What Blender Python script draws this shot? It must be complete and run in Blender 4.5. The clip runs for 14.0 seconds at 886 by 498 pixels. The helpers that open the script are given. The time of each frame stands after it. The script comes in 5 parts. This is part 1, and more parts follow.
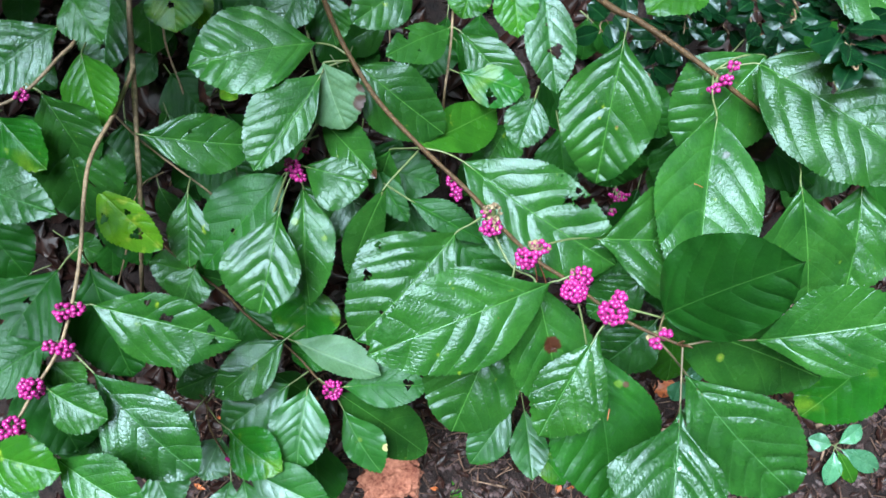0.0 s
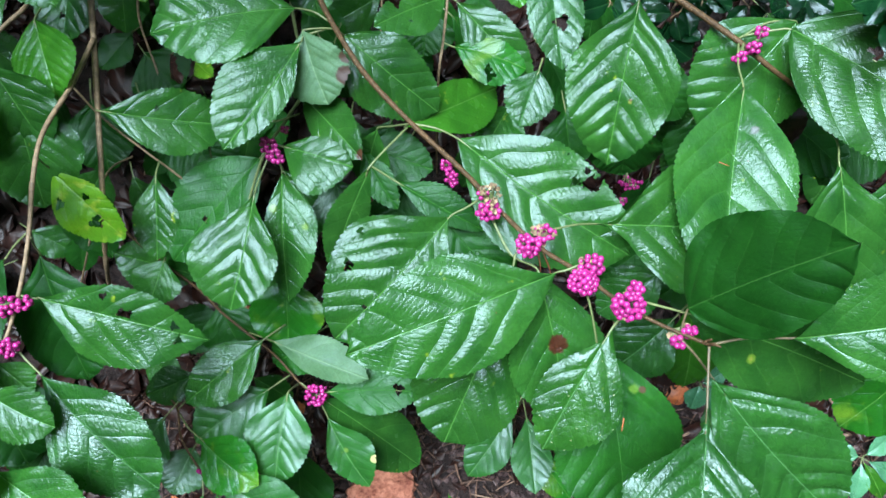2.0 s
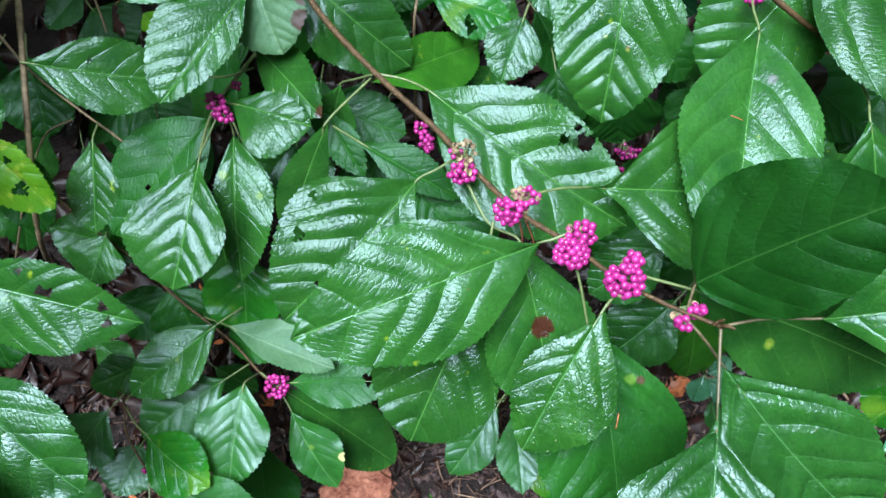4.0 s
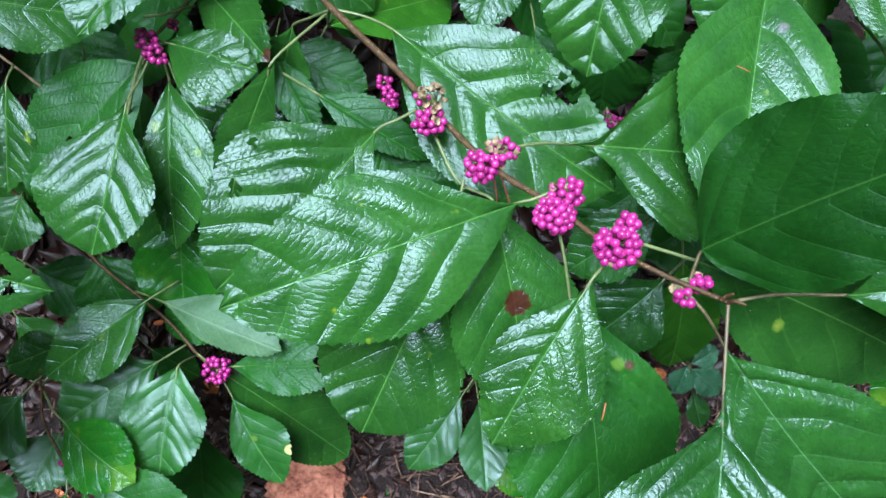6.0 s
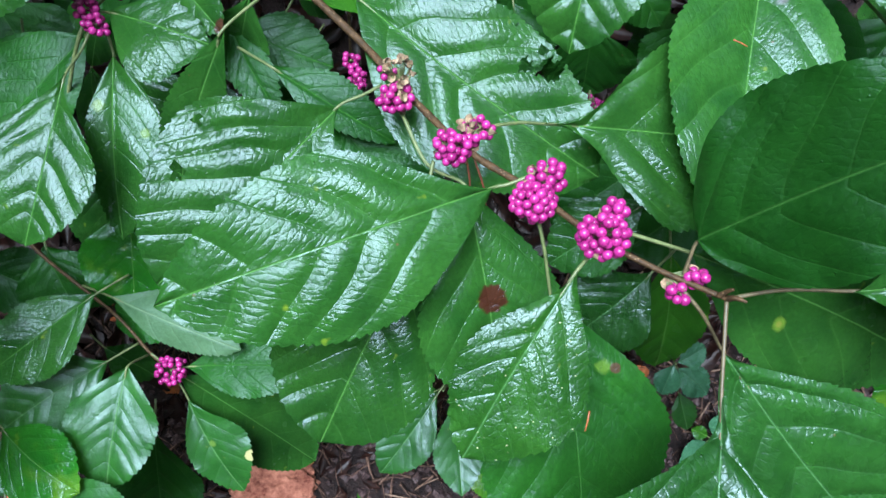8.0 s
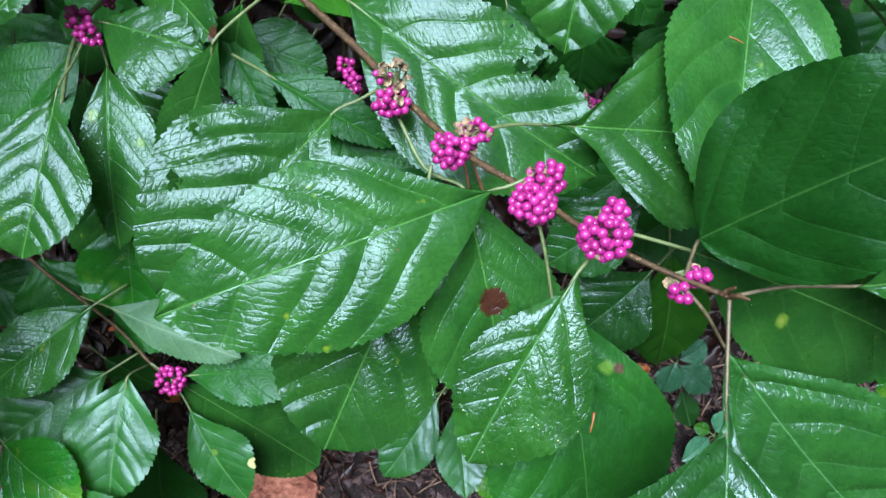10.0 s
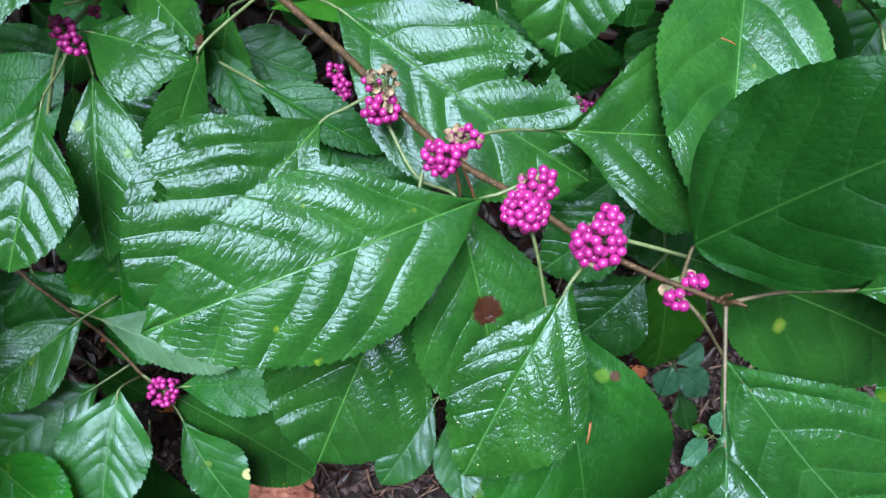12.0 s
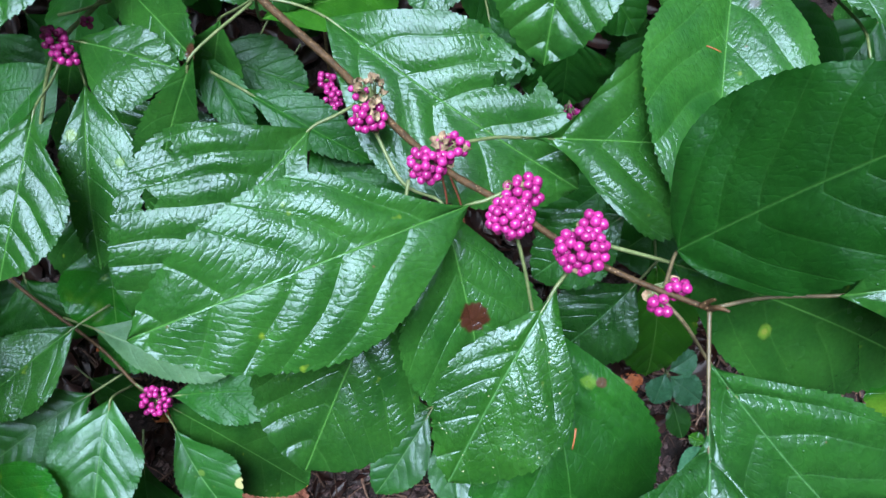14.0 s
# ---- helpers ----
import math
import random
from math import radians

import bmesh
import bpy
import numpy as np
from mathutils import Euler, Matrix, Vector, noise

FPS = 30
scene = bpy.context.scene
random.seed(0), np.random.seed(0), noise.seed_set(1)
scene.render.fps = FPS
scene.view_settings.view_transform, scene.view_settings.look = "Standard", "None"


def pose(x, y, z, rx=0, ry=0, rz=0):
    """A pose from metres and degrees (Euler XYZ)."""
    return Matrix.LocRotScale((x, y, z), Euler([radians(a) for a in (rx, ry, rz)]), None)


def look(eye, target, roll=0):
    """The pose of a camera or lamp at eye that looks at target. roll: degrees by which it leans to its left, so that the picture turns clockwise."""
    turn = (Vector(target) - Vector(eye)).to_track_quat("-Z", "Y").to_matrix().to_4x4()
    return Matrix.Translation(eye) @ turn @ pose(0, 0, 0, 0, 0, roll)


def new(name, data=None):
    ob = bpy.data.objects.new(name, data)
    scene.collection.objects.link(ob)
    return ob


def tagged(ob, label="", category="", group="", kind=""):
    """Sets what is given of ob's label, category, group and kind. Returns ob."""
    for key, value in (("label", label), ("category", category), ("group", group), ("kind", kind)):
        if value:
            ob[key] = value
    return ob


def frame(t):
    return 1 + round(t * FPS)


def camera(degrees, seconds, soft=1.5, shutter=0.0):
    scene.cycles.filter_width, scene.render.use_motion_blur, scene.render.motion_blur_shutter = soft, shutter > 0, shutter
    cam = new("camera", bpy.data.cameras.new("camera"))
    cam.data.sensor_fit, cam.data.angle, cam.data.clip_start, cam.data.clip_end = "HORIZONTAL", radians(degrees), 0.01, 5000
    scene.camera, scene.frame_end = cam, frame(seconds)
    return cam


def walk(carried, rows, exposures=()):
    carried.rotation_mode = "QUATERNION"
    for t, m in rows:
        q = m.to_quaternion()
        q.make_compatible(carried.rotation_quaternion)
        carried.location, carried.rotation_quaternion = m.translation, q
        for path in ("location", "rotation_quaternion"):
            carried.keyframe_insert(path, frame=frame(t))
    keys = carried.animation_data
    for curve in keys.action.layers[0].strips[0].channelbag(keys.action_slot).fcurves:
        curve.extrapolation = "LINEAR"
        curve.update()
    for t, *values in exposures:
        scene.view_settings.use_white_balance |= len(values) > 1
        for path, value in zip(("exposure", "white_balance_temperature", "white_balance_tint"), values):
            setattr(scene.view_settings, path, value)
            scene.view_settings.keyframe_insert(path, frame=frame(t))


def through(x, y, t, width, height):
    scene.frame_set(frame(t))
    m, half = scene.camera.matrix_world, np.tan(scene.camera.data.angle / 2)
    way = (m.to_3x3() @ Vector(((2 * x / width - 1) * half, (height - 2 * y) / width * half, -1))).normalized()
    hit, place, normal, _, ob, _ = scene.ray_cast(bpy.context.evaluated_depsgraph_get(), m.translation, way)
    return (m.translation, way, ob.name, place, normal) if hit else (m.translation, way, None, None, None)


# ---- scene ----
cam = camera(62.1, 14.0, soft=1.6)
METRES, EYE, TILT, LEAN, TURN = 0.36, 1.3, -60.0, 0.0, 0.0
ROWS = [
    (0.0, 0.0, 0.0, 0.0, 0.0, 0.0, -0.0),
    (0.5, 0.005, 0.0999, -0.0377, -0.27, 0.07, -0.01),
    (1.0, 0.03, 0.1692, -0.0548, -0.27, 0.19, 0.06),
    (1.5, 0.0286, 0.2027, -0.0608, 0.22, -0.06, -0.07),
    (2.0, 0.0291, 0.2396, -0.0496, 0.23, 0.52, -0.13),
    (2.5, 0.0568, 0.3105, -0.0749, 0.06, 0.42, 0.37),
    (3.0, 0.0716, 0.366, -0.0757, 0.19, 0.21, 0.09),
    (5.5, 0.1168, 0.6786, -0.1555, -1.74, -0.47, -0.99),
    (6.0, 0.103, 0.7103, -0.1569, -2.64, -0.57, -1.59),
    (6.5, 0.1127, 0.7407, -0.1581, -3.2, -0.6, -1.89),
    (7.0, 0.1203, 0.7928, -0.1669, -3.71, -0.64, -2.04),
    (7.5, 0.1364, 0.84, -0.1715, -4.23, -0.76, -1.9),
    (8.0, 0.131, 0.8378, -0.1635, -4.14, -0.99, -1.73),
    (10.5, 0.1258, 0.8464, -0.1537, -4.5, -0.93, -0.04),
    (11.0, 0.1315, 0.8496, -0.1423, -4.55, -0.92, 0.3),
    (11.5, 0.1275, 0.8647, -0.1496, -4.69, -0.82, 0.46),
    (12.0, 0.1332, 0.8596, -0.1478, -4.76, -0.82, 0.42),
    (12.5, 0.1321, 0.8506, -0.1504, -4.72, -0.19, 0.58),
    (13.0, 0.1366, 0.8472, -0.1502, -4.75, -0.09, 0.63),
    (13.5, 0.1501, 0.8481, -0.1488, -4.66, -0.04, 0.7),
    (14.0, 0.156, 0.8538, -0.1531, -4.64, -0.02, 0.57),
]
walk(cam, [(t, pose(0, 0, EYE, TILT, LEAN, TURN) @ pose(METRES * x, METRES * y, METRES * z, 90 + pitch, roll, yaw)) for t, x, y, z, yaw, pitch, roll in ROWS],
     exposures=((0.0, 3.31, 6650, 1), (3.0, 3.25, 6650, 1), (6.5, 3.06, 6400, 6), (14.0, 3.01, 6350, 8)))

# ---- light: an overcast sky over a woodland clearing ----
world = bpy.data.worlds.new("sky")
scene.world = world
world.use_nodes = True
wn, wl = world.node_tree.nodes, world.node_tree.links
sky = wn.new("ShaderNodeTexSky")
sky.sky_type, sky.sun_disc = "NISHITA", False
sky.sun_elevation, sky.sun_rotation = radians(70), radians(217)
sky.air_density, sky.dust_density, sky.ozone_density = 1.0, 3.0, 1.0
wn["Background"].inputs["Strength"].default_value = 0.037
cloud = wn.new("ShaderNodeHueSaturation")
cloud.inputs["Saturation"].default_value = 0.95
wl.new(sky.outputs[0], cloud.inputs["Color"])
wl.new(cloud.outputs[0], wn["Background"].inputs["Color"])
sun = new("sun", bpy.data.lights.new("sun", "SUN"))
sun.data.energy, sun.data.angle, sun.data.color = 1.58, radians(37), (0.68, 0.80, 1.0)
sun.matrix_world = look((-0.20, -0.27, 0.94), (0, 0, 0))


# ---- materials ----
def material(name):
    m = bpy.data.materials.new(name)
    m.use_nodes = True
    return m, m.node_tree.nodes, m.node_tree.links, m.node_tree.nodes["Principled BSDF"]


def node(nodes, kind, **values):
    n = nodes.new("ShaderNode" + kind)
    for key, value in values.items():
        n.inputs[key].default_value = value
    return n


def math_node(nodes, links, op, a, b=None, clamp=False):
    n = nodes.new("ShaderNodeMath")
    n.operation, n.use_clamp = op, clamp
    for i, v in enumerate((a, b)):
        if v is None:
            continue
        if isinstance(v, (int, float)):
            n.inputs[i].default_value = v
        else:
            links.new(v, n.inputs[i])
    return n.outputs[0]


def mix_colour(nodes, links, fac, a, b, blend="MIX"):
    n = nodes.new("ShaderNodeMix")
    n.data_type, n.blend_type = "RGBA", blend
    for socket, v in ((n.inputs[0], fac), (n.inputs[6], a), (n.inputs[7], b)):
        if isinstance(v, (int, float)):
            socket.default_value = v
        elif isinstance(v, tuple):
            socket.default_value = (*v, 1)
        else:
            links.new(v, socket)
    return n.outputs[2]


def ramp(nodes, links, fac, *stops):
    n = nodes.new("ShaderNodeValToRGB")
    e = n.color_ramp.elements
    while len(e) < len(stops):
        e.new(0.5)
    for el, (pos, col) in zip(e, stops):
        el.position = pos
        el.color = (*col, 1) if isinstance(col, tuple) else (col, col, col, 1)
    links.new(fac, n.inputs[0])
    return n.outputs[0]


def leaf_material(name, deep, fresh, vein, spot, spots=0.66, through=(0.07, 0.24, 0.015), see=0.2, rough=0.215, relief=1.0, blotch=0.0, shine=0.39, pale_flecks=False):
    """Glossy net-veined leaf: sunken veins, puckered skin between them, a few spots."""
    m, n, l, bsdf = material(name)
    metric = n.new("ShaderNodeUVMap")
    metric.uv_map = "metric"
    veins = n.new("ShaderNodeUVMap")
    veins.uv_map = "vein"
    sep, sepv = n.new("ShaderNodeSeparateXYZ"), n.new("ShaderNodeSeparateXYZ")
    l.new(metric.outputs[0], sep.inputs[0])
    l.new(veins.outputs[0], sepv.inputs[0])
    info = n.new("ShaderNodeObjectInfo")
    shift = node(n, "CombineXYZ")
    l.new(math_node(n, l, "MULTIPLY", info.outputs["Random"], 37.0), shift.inputs[2])
    place = n.new("ShaderNodeVectorMath")
    place.operation = "ADD"
    l.new(metric.outputs[0], place.inputs[0])
    l.new(shift.outputs[0], place.inputs[1])
    off = math_node(n, l, "ABSOLUTE", sep.outputs[1])
    mid = math_node(n, l, "SUBTRACT", 1.0, math_node(n, l, "DIVIDE", off, 0.0008), True)
    near = math_node(n, l, "PINGPONG", sepv.outputs[0], 0.5)
    side = math_node(n, l, "SUBTRACT", 1.0, math_node(n, l, "DIVIDE", near, 0.05), True)
    line = math_node(n, l, "MAXIMUM", mid, math_node(n, l, "MULTIPLY", side, 0.5))
    pale = math_node(n, l, "MAXIMUM", mid, math_node(n, l, "MULTIPLY", side, 0.16))
    big = node(n, "TexNoise", Scale=28.0, Detail=4.0, Roughness=0.6)
    l.new(place.outputs[0], big.inputs["Vector"])
    col = ramp(n, l, big.outputs[0], (0.3, deep), (0.72, fresh))
    tone = math_node(n, l, "MULTIPLY_ADD", info.outputs["Random"], 0.36)
    n[tone.node.name].inputs[2].default_value = 0.80
    hsv = node(n, "HueSaturation")
    l.new(tone, hsv.inputs["Value"])
    l.new(col, hsv.inputs["Color"])
    # yellow flecks and brown specks
    fleck = node(n, "TexNoise", Scale=75.0, Detail=2.0, Roughness=0.5)
    l.new(place.outputs[0], fleck.inputs["Vector"])
    patch = ramp(n, l, fleck.outputs[0], (spots, 0.0), (spots + 0.09, 1.0))
    col = mix_colour(n, l, math_node(n, l, "MULTIPLY", patch, 0.75), hsv.outputs[0], spot)
    if blotch:
        wide = node(n, "TexNoise", Scale=16.0, Detail=3.0, Roughness=0.55)
        l.new(place.outputs[0], wide.inputs["Vector"])
        col = mix_colour(n, l, ramp(n, l, wide.outputs[0], (0.62 - blotch * 0.3, 0.0), (0.78 - blotch * 0.3, 0.85)), col, spot)
    speck = node(n, "TexVoronoi", Scale=95.0)
    l.new(place.outputs[0], speck.inputs["Vector"])
    dots = ramp(n, l, speck.outputs["Distance"], (0.05, 1.0), (0.09, 0.0))
    rare = ramp(n, l, speck.outputs["Color"], (0.80, 0.0), (0.84, 1.0))
    col = mix_colour(n, l, math_node(n, l, "MULTIPLY", dots, rare), col, (0.09, 0.07, 0.025))
    # small pale yellow-green dots, thinly scattered
    if pale_flecks:
        mote = node(n, "TexVoronoi", Scale=330.0)
        l.new(place.outputs[0], mote.inputs["Vector"])
        bits = math_node(n, l, "MULTIPLY", ramp(n, l, mote.outputs["Distance"], (0.09, 1.0), (0.14, 0.0)), ramp(n, l, mote.outputs["Color"], (0.64, 0.0), (0.67, 1.0)))
        col = mix_colour(n, l, bits, col, (0.46, 0.50, 0.26))
    col = mix_colour(n, l, math_node(n, l, "MULTIPLY", pale, 0.5), col, vein)
    net_tone = node(n, "TexNoise", Scale=420.0, Detail=3.0, Roughness=0.7)
    l.new(place.outputs[0], net_tone.inputs["Vector"])
    grain = ramp(n, l, net_tone.outputs[0], (0.3, 0.8), (0.7, 1.2))
    col = mix_colour(n, l, 1.0, col, grain, "MULTIPLY")
    l.new(col, bsdf.inputs["Base Color"])
    # relief: ladder of small veins across, fine net, soft dents
    cells = node(n, "CombineXYZ")
    l.new(math_node(n, l, "MULTIPLY", sepv.outputs[0], 2.6), cells.inputs[0])
    across = math_node(n, l, "ADD", math_node(n, l, "MULTIPLY", sep.outputs[0], 0.62), off)
    l.new(math_node(n, l, "DIVIDE", across, 0.0046), cells.inputs[1])
    l.new(math_node(n, l, "MULTIPLY", info.outputs["Random"], 50.0), cells.inputs[2])
    ladder = node(n, "TexVoronoi", Scale=1.0, Randomness=0.7)
    ladder.feature = "DISTANCE_TO_EDGE"
    l.new(cells.outputs[0], ladder.inputs["Vector"])
    net = node(n, "TexVoronoi", Scale=760.0, Randomness=0.9)
    l.new(place.outputs[0], net.inputs["Vector"])
    soft = node(n, "TexNoise", Scale=200.0, Detail=2.0, Roughness=0.5)
    l.new(place.outputs[0], soft.inputs["Vector"])
    rise = math_node(n, l, "MULTIPLY", ramp(n, l, ladder.outputs["Distance"], (0.0, 0.0), (0.12, 0.55), (0.45, 1.0)), 0.27)
    rise = math_node(n, l, "ADD", rise, math_node(n, l, "MULTIPLY", net.outputs["Distance"], -0.12))
    rise = math_node(n, l, "ADD", rise, math_node(n, l, "MULTIPLY", soft.outputs[0], 0.7))
    rise = math_node(n, l, "SUBTRACT", rise, math_node(n, l, "MULTIPLY", line, 0.9))
    # scattered small drops of water
    drop = node(n, "TexVoronoi", Scale=310.0)
    l.new(place.outputs[0], drop.inputs["Vector"])
    bead = math_node(n, l, "MULTIPLY", ramp(n, l, drop.outputs["Distance"], (0.10, 1.0), (0.24, 0.0)), ramp(n, l, drop.outputs["Color"], (0.86, 0.0), (0.89, 1.0)))
    rise = math_node(n, l, "ADD", rise, math_node(n, l, "MULTIPLY", bead, 1.3))
    bump = node(n, "Bump", Strength=0.35 * relief, Distance=0.0016)
    l.new(rise, bump.inputs["Height"])
    l.new(bump.outputs[0], bsdf.inputs["Normal"])
    worn = node(n, "TexNoise", Scale=60.0, Detail=2.0)
    l.new(place.outputs[0], worn.inputs["Vector"])
    l.new(ramp(n, l, worn.outputs[0], (0.3, rough - 0.08), (0.7, rough + 0.08)), bsdf.inputs["Roughness"])
    bsdf.inputs["IOR"].default_value = 1.43
    bsdf.inputs["Specular IOR Level"].default_value = shine
    # tints the sheen blue, standing in for bluish sky light
    bsdf.inputs["Specular Tint"].default_value = (0.77, 0.91, 1.0, 1.0)
    glow = n.new("ShaderNodeBsdfTranslucent")
    l.new(mix_colour(n, l, 0.35, through, col, "MIX"), glow.inputs["Color"])
    both = n.new("ShaderNodeMixShader")
    both.inputs[0].default_value = see
    l.new(bsdf.outputs[0], both.inputs[1])
    l.new(glow.outputs[0], both.inputs[2])
    l.new(both.outputs[0], n["Material Output"].inputs["Surface"])
    return m


def plain_material(name, dark, light, scale=40.0, rough=0.6, bump=0.4, depth=0.002, stretch=(1, 1, 1), vary=0.3, spec=0.5, dots=None):
    """A grained surface in object space with a spread of tone from object to object."""
    m, n, l, bsdf = material(name)
    where = n.new("ShaderNodeTexCoord")
    fit = n.new("ShaderNodeMapping")
    fit.inputs["Scale"].default_value = stretch
    l.new(where.outputs["Object"], fit.inputs[0])
    a = node(n, "TexNoise", Scale=scale, Detail=6.0, Roughness=0.65)
    b = node(n, "TexNoise", Scale=scale * 5, Detail=4.0, Roughness=0.6)
    for t in (a, b):
        l.new(fit.outputs[0], t.inputs["Vector"])
    both = math_node(n, l, "ADD", math_node(n, l, "MULTIPLY", a.outputs[0], 0.65), math_node(n, l, "MULTIPLY", b.outputs[0], 0.35))
    col = ramp(n, l, both, (0.36, dark), (0.64, light))
    if dots:
        pores = node(n, "TexVoronoi", Scale=520.0)
        l.new(fit.outputs[0], pores.inputs["Vector"])
        few = math_node(n, l, "MULTIPLY", ramp(n, l, pores.outputs["Distance"], (0.20, 1.0), (0.30, 0.0)), ramp(n, l, pores.outputs["Color"], (0.55, 0.0), (0.60, 1.0)))
        col = mix_colour(n, l, few, col, dots)
    info = n.new("ShaderNodeObjectInfo")
    geo = n.new("ShaderNodeNewGeometry")
    tone = math_node(n, l, "ADD", math_node(n, l, "MULTIPLY", info.outputs["Random"], vary), math_node(n, l, "MULTIPLY", geo.outputs["Random Per Island"], vary))
    tone = math_node(n, l, "ADD", tone, 1.0 - vary)
    hsv = node(n, "HueSaturation")
    l.new(tone, hsv.inputs["Value"])
    l.new(col, hsv.inputs["Color"])
    l.new(hsv.outputs[0], bsdf.inputs["Base Color"])
    bsdf.inputs["Roughness"].default_value = rough
    bsdf.inputs["Specular IOR Level"].default_value = spec
    lift = node(n, "Bump", Strength=bump, Distance=depth)
    l.new(both, lift.inputs["Height"])
    l.new(lift.outputs[0], bsdf.inputs["Normal"])
    return m


GREEN = leaf_material("glossy_green_leaf", (0.011, 0.055, 0.009), (0.026, 0.100, 0.015), (0.11, 0.30, 0.06), (0.22, 0.30, 0.02), 0.72)
BRIGHT = leaf_material("fresh_green_leaf", (0.019, 0.098, 0.009), (0.041, 0.164, 0.014), (0.16, 0.36, 0.07), (0.22, 0.32, 0.03), 0.68, (0.16, 0.45, 0.03), 0.36)
# for dull leaves and shaded ones; the shade is put into the green
DARK = leaf_material("dull_and_shaded_leaf", (0.008, 0.050, 0.006), (0.015, 0.082, 0.009), (0.05, 0.17, 0.03), (0.12, 0.20, 0.02), 0.76, rough=0.40, relief=1.1, shine=0.27)
BLUE = leaf_material("cool_green_leaf", (0.010, 0.050, 0.008), (0.020, 0.088, 0.013), (0.11, 0.27, 0.10), (0.20, 0.28, 0.05), 0.75, rough=0.28, relief=1.15, shine=0.6)
FLECKED = leaf_material("pale_flecked_leaf", (0.012, 0.060, 0.008), (0.026, 0.104, 0.013), (0.11, 0.28, 0.09), (0.20, 0.28, 0.05), 0.75, rough=0.26, relief=1.2, shine=0.55, pale_flecks=True)
MIST = leaf_material("softly_shining_leaf", (0.011, 0.066, 0.009), (0.025, 0.118, 0.017), (0.14, 0.30, 0.10), (0.18, 0.26, 0.05), 0.72, (0.16, 0.40, 0.04), 0.25, rough=0.36, relief=0.7, shine=0.7)
# darker copy of DARK: shade and steep tilt put into the leaf colour
DIM = leaf_material("matt_shade_dark_leaf", (0.005, 0.035, 0.004), (0.010, 0.059, 0.007), (0.05, 0.15, 0.03), (0.10, 0.17, 0.02), 0.76, rough=0.42, relief=1.0, shine=0.2)
YELLOW = leaf_material("yellowing_leaf", (0.045, 0.165, 0.008), (0.11, 0.255, 0.013), (0.22, 0.34, 0.06), (0.22, 0.30, 0.03), 0.6, (0.35, 0.5, 0.04), 0.35, 0.34)
SPOTTED = leaf_material("yellow_blotched_leaf", (0.010, 0.086, 0.008), (0.022, 0.142, 0.012), (0.13, 0.30, 0.06), (0.13, 0.24, 0.02), 0.68, (0.16, 0.42, 0.03), 0.28, blotch=0.3)
PALE = leaf_material("pale_leaf_underside", (0.042, 0.098, 0.042), (0.075, 0.150, 0.068), (0.20, 0.30, 0.15), (0.10, 0.14, 0.05), 0.68, (0.2, 0.4, 0.1), 0.25, 0.5, 0.7)
# base colour raised to paint in the pale sheen on the seedlings
SILVER = leaf_material("sheen_paled_seedling_leaf", (0.036, 0.140, 0.064), (0.082, 0.225, 0.115), (0.12, 0.25, 0.13), (0.15, 0.24, 0.08), 0.8, rough=0.24, shine=0.9)
PRIVET = leaf_material("dark_evergreen_leaf", (0.002, 0.015, 0.005), (0.005, 0.030, 0.009), (0.03, 0.10, 0.03), (0.05, 0.10, 0.02), 0.85, see=0.08, rough=0.16, relief=0.35)
def marked(mat, marks):
    """A copy of a leaf material with round marks at (along, across) metres, of a radius and a colour."""
    m = mat.copy()
    n, l = m.node_tree.nodes, m.node_tree.links
    bsdf = n["Principled BSDF"]
    where = n.new("ShaderNodeUVMap")
    where.uv_map = "metric"
    wob = node(n, "TexNoise", Scale=260.0, Detail=2.0)
    l.new(where.outputs[0], wob.inputs["Vector"])
    for along, across, radius, colour in marks:
        d = n.new("ShaderNodeVectorMath")
        d.operation = "DISTANCE"
        l.new(where.outputs[0], d.inputs[0])
        d.inputs[1].default_value = (along, across, 0)
        rough_d = math_node(n, l, "ADD", math_node(n, l, "DIVIDE", d.outputs["Value"], radius), math_node(n, l, "MULTIPLY", wob.outputs[0], 0.5))
        fac = ramp(n, l, rough_d, (0.66 if colour[1] > colour[0] else 0.88, 1.0), (1.0, 0.0))
        old = bsdf.inputs["Base Color"].links[0].from_socket
        l.new(mix_colour(n, l, fac, old, colour), bsdf.inputs["Base Color"])
    return m


BARK = plain_material("brown_twig_bark", (0.022, 0.012, 0.004), (0.098, 0.053, 0.021), 220.0, 0.6, 0.9, 0.0012, (1, 1, 1), 0.15, 0.3, (0.22, 0.14, 0.07))
GREY_BARK = plain_material("grey_brown_twig_bark", (0.08, 0.055, 0.030), (0.27, 0.185, 0.105), 160.0, 0.65, 0.5, 0.0008, (1, 1, 1), 0.2)
STALK = plain_material("pale_green_stalk", (0.07, 0.10, 0.032), (0.16, 0.19, 0.075), 200.0, 0.45, 0.3, 0.0004, (1, 1, 1), 0.15)
BROWN_STALK = plain_material("brownish_stalk", (0.06, 0.045, 0.022), (0.15, 0.12, 0.06), 200.0, 0.5, 0.3, 0.0004, (1, 1, 1), 0.15)
RED_STALK = plain_material("reddish_stalk", (0.09, 0.02, 0.012), (0.2, 0.05, 0.025), 200.0, 0.5, 0.3, 0.0004, (1, 1, 1), 0.15)
BERRY = plain_material("magenta_berry_skin", (0.14, 0.004, 0.062), (0.38, 0.028, 0.185), 170.0, 0.27, 0.05, 0.0003, (1, 1, 1), 0.32)
HUSK = plain_material("dry_husk", (0.10, 0.06, 0.03), (0.36, 0.26, 0.16), 250.0, 0.75, 0.5, 0.0005)
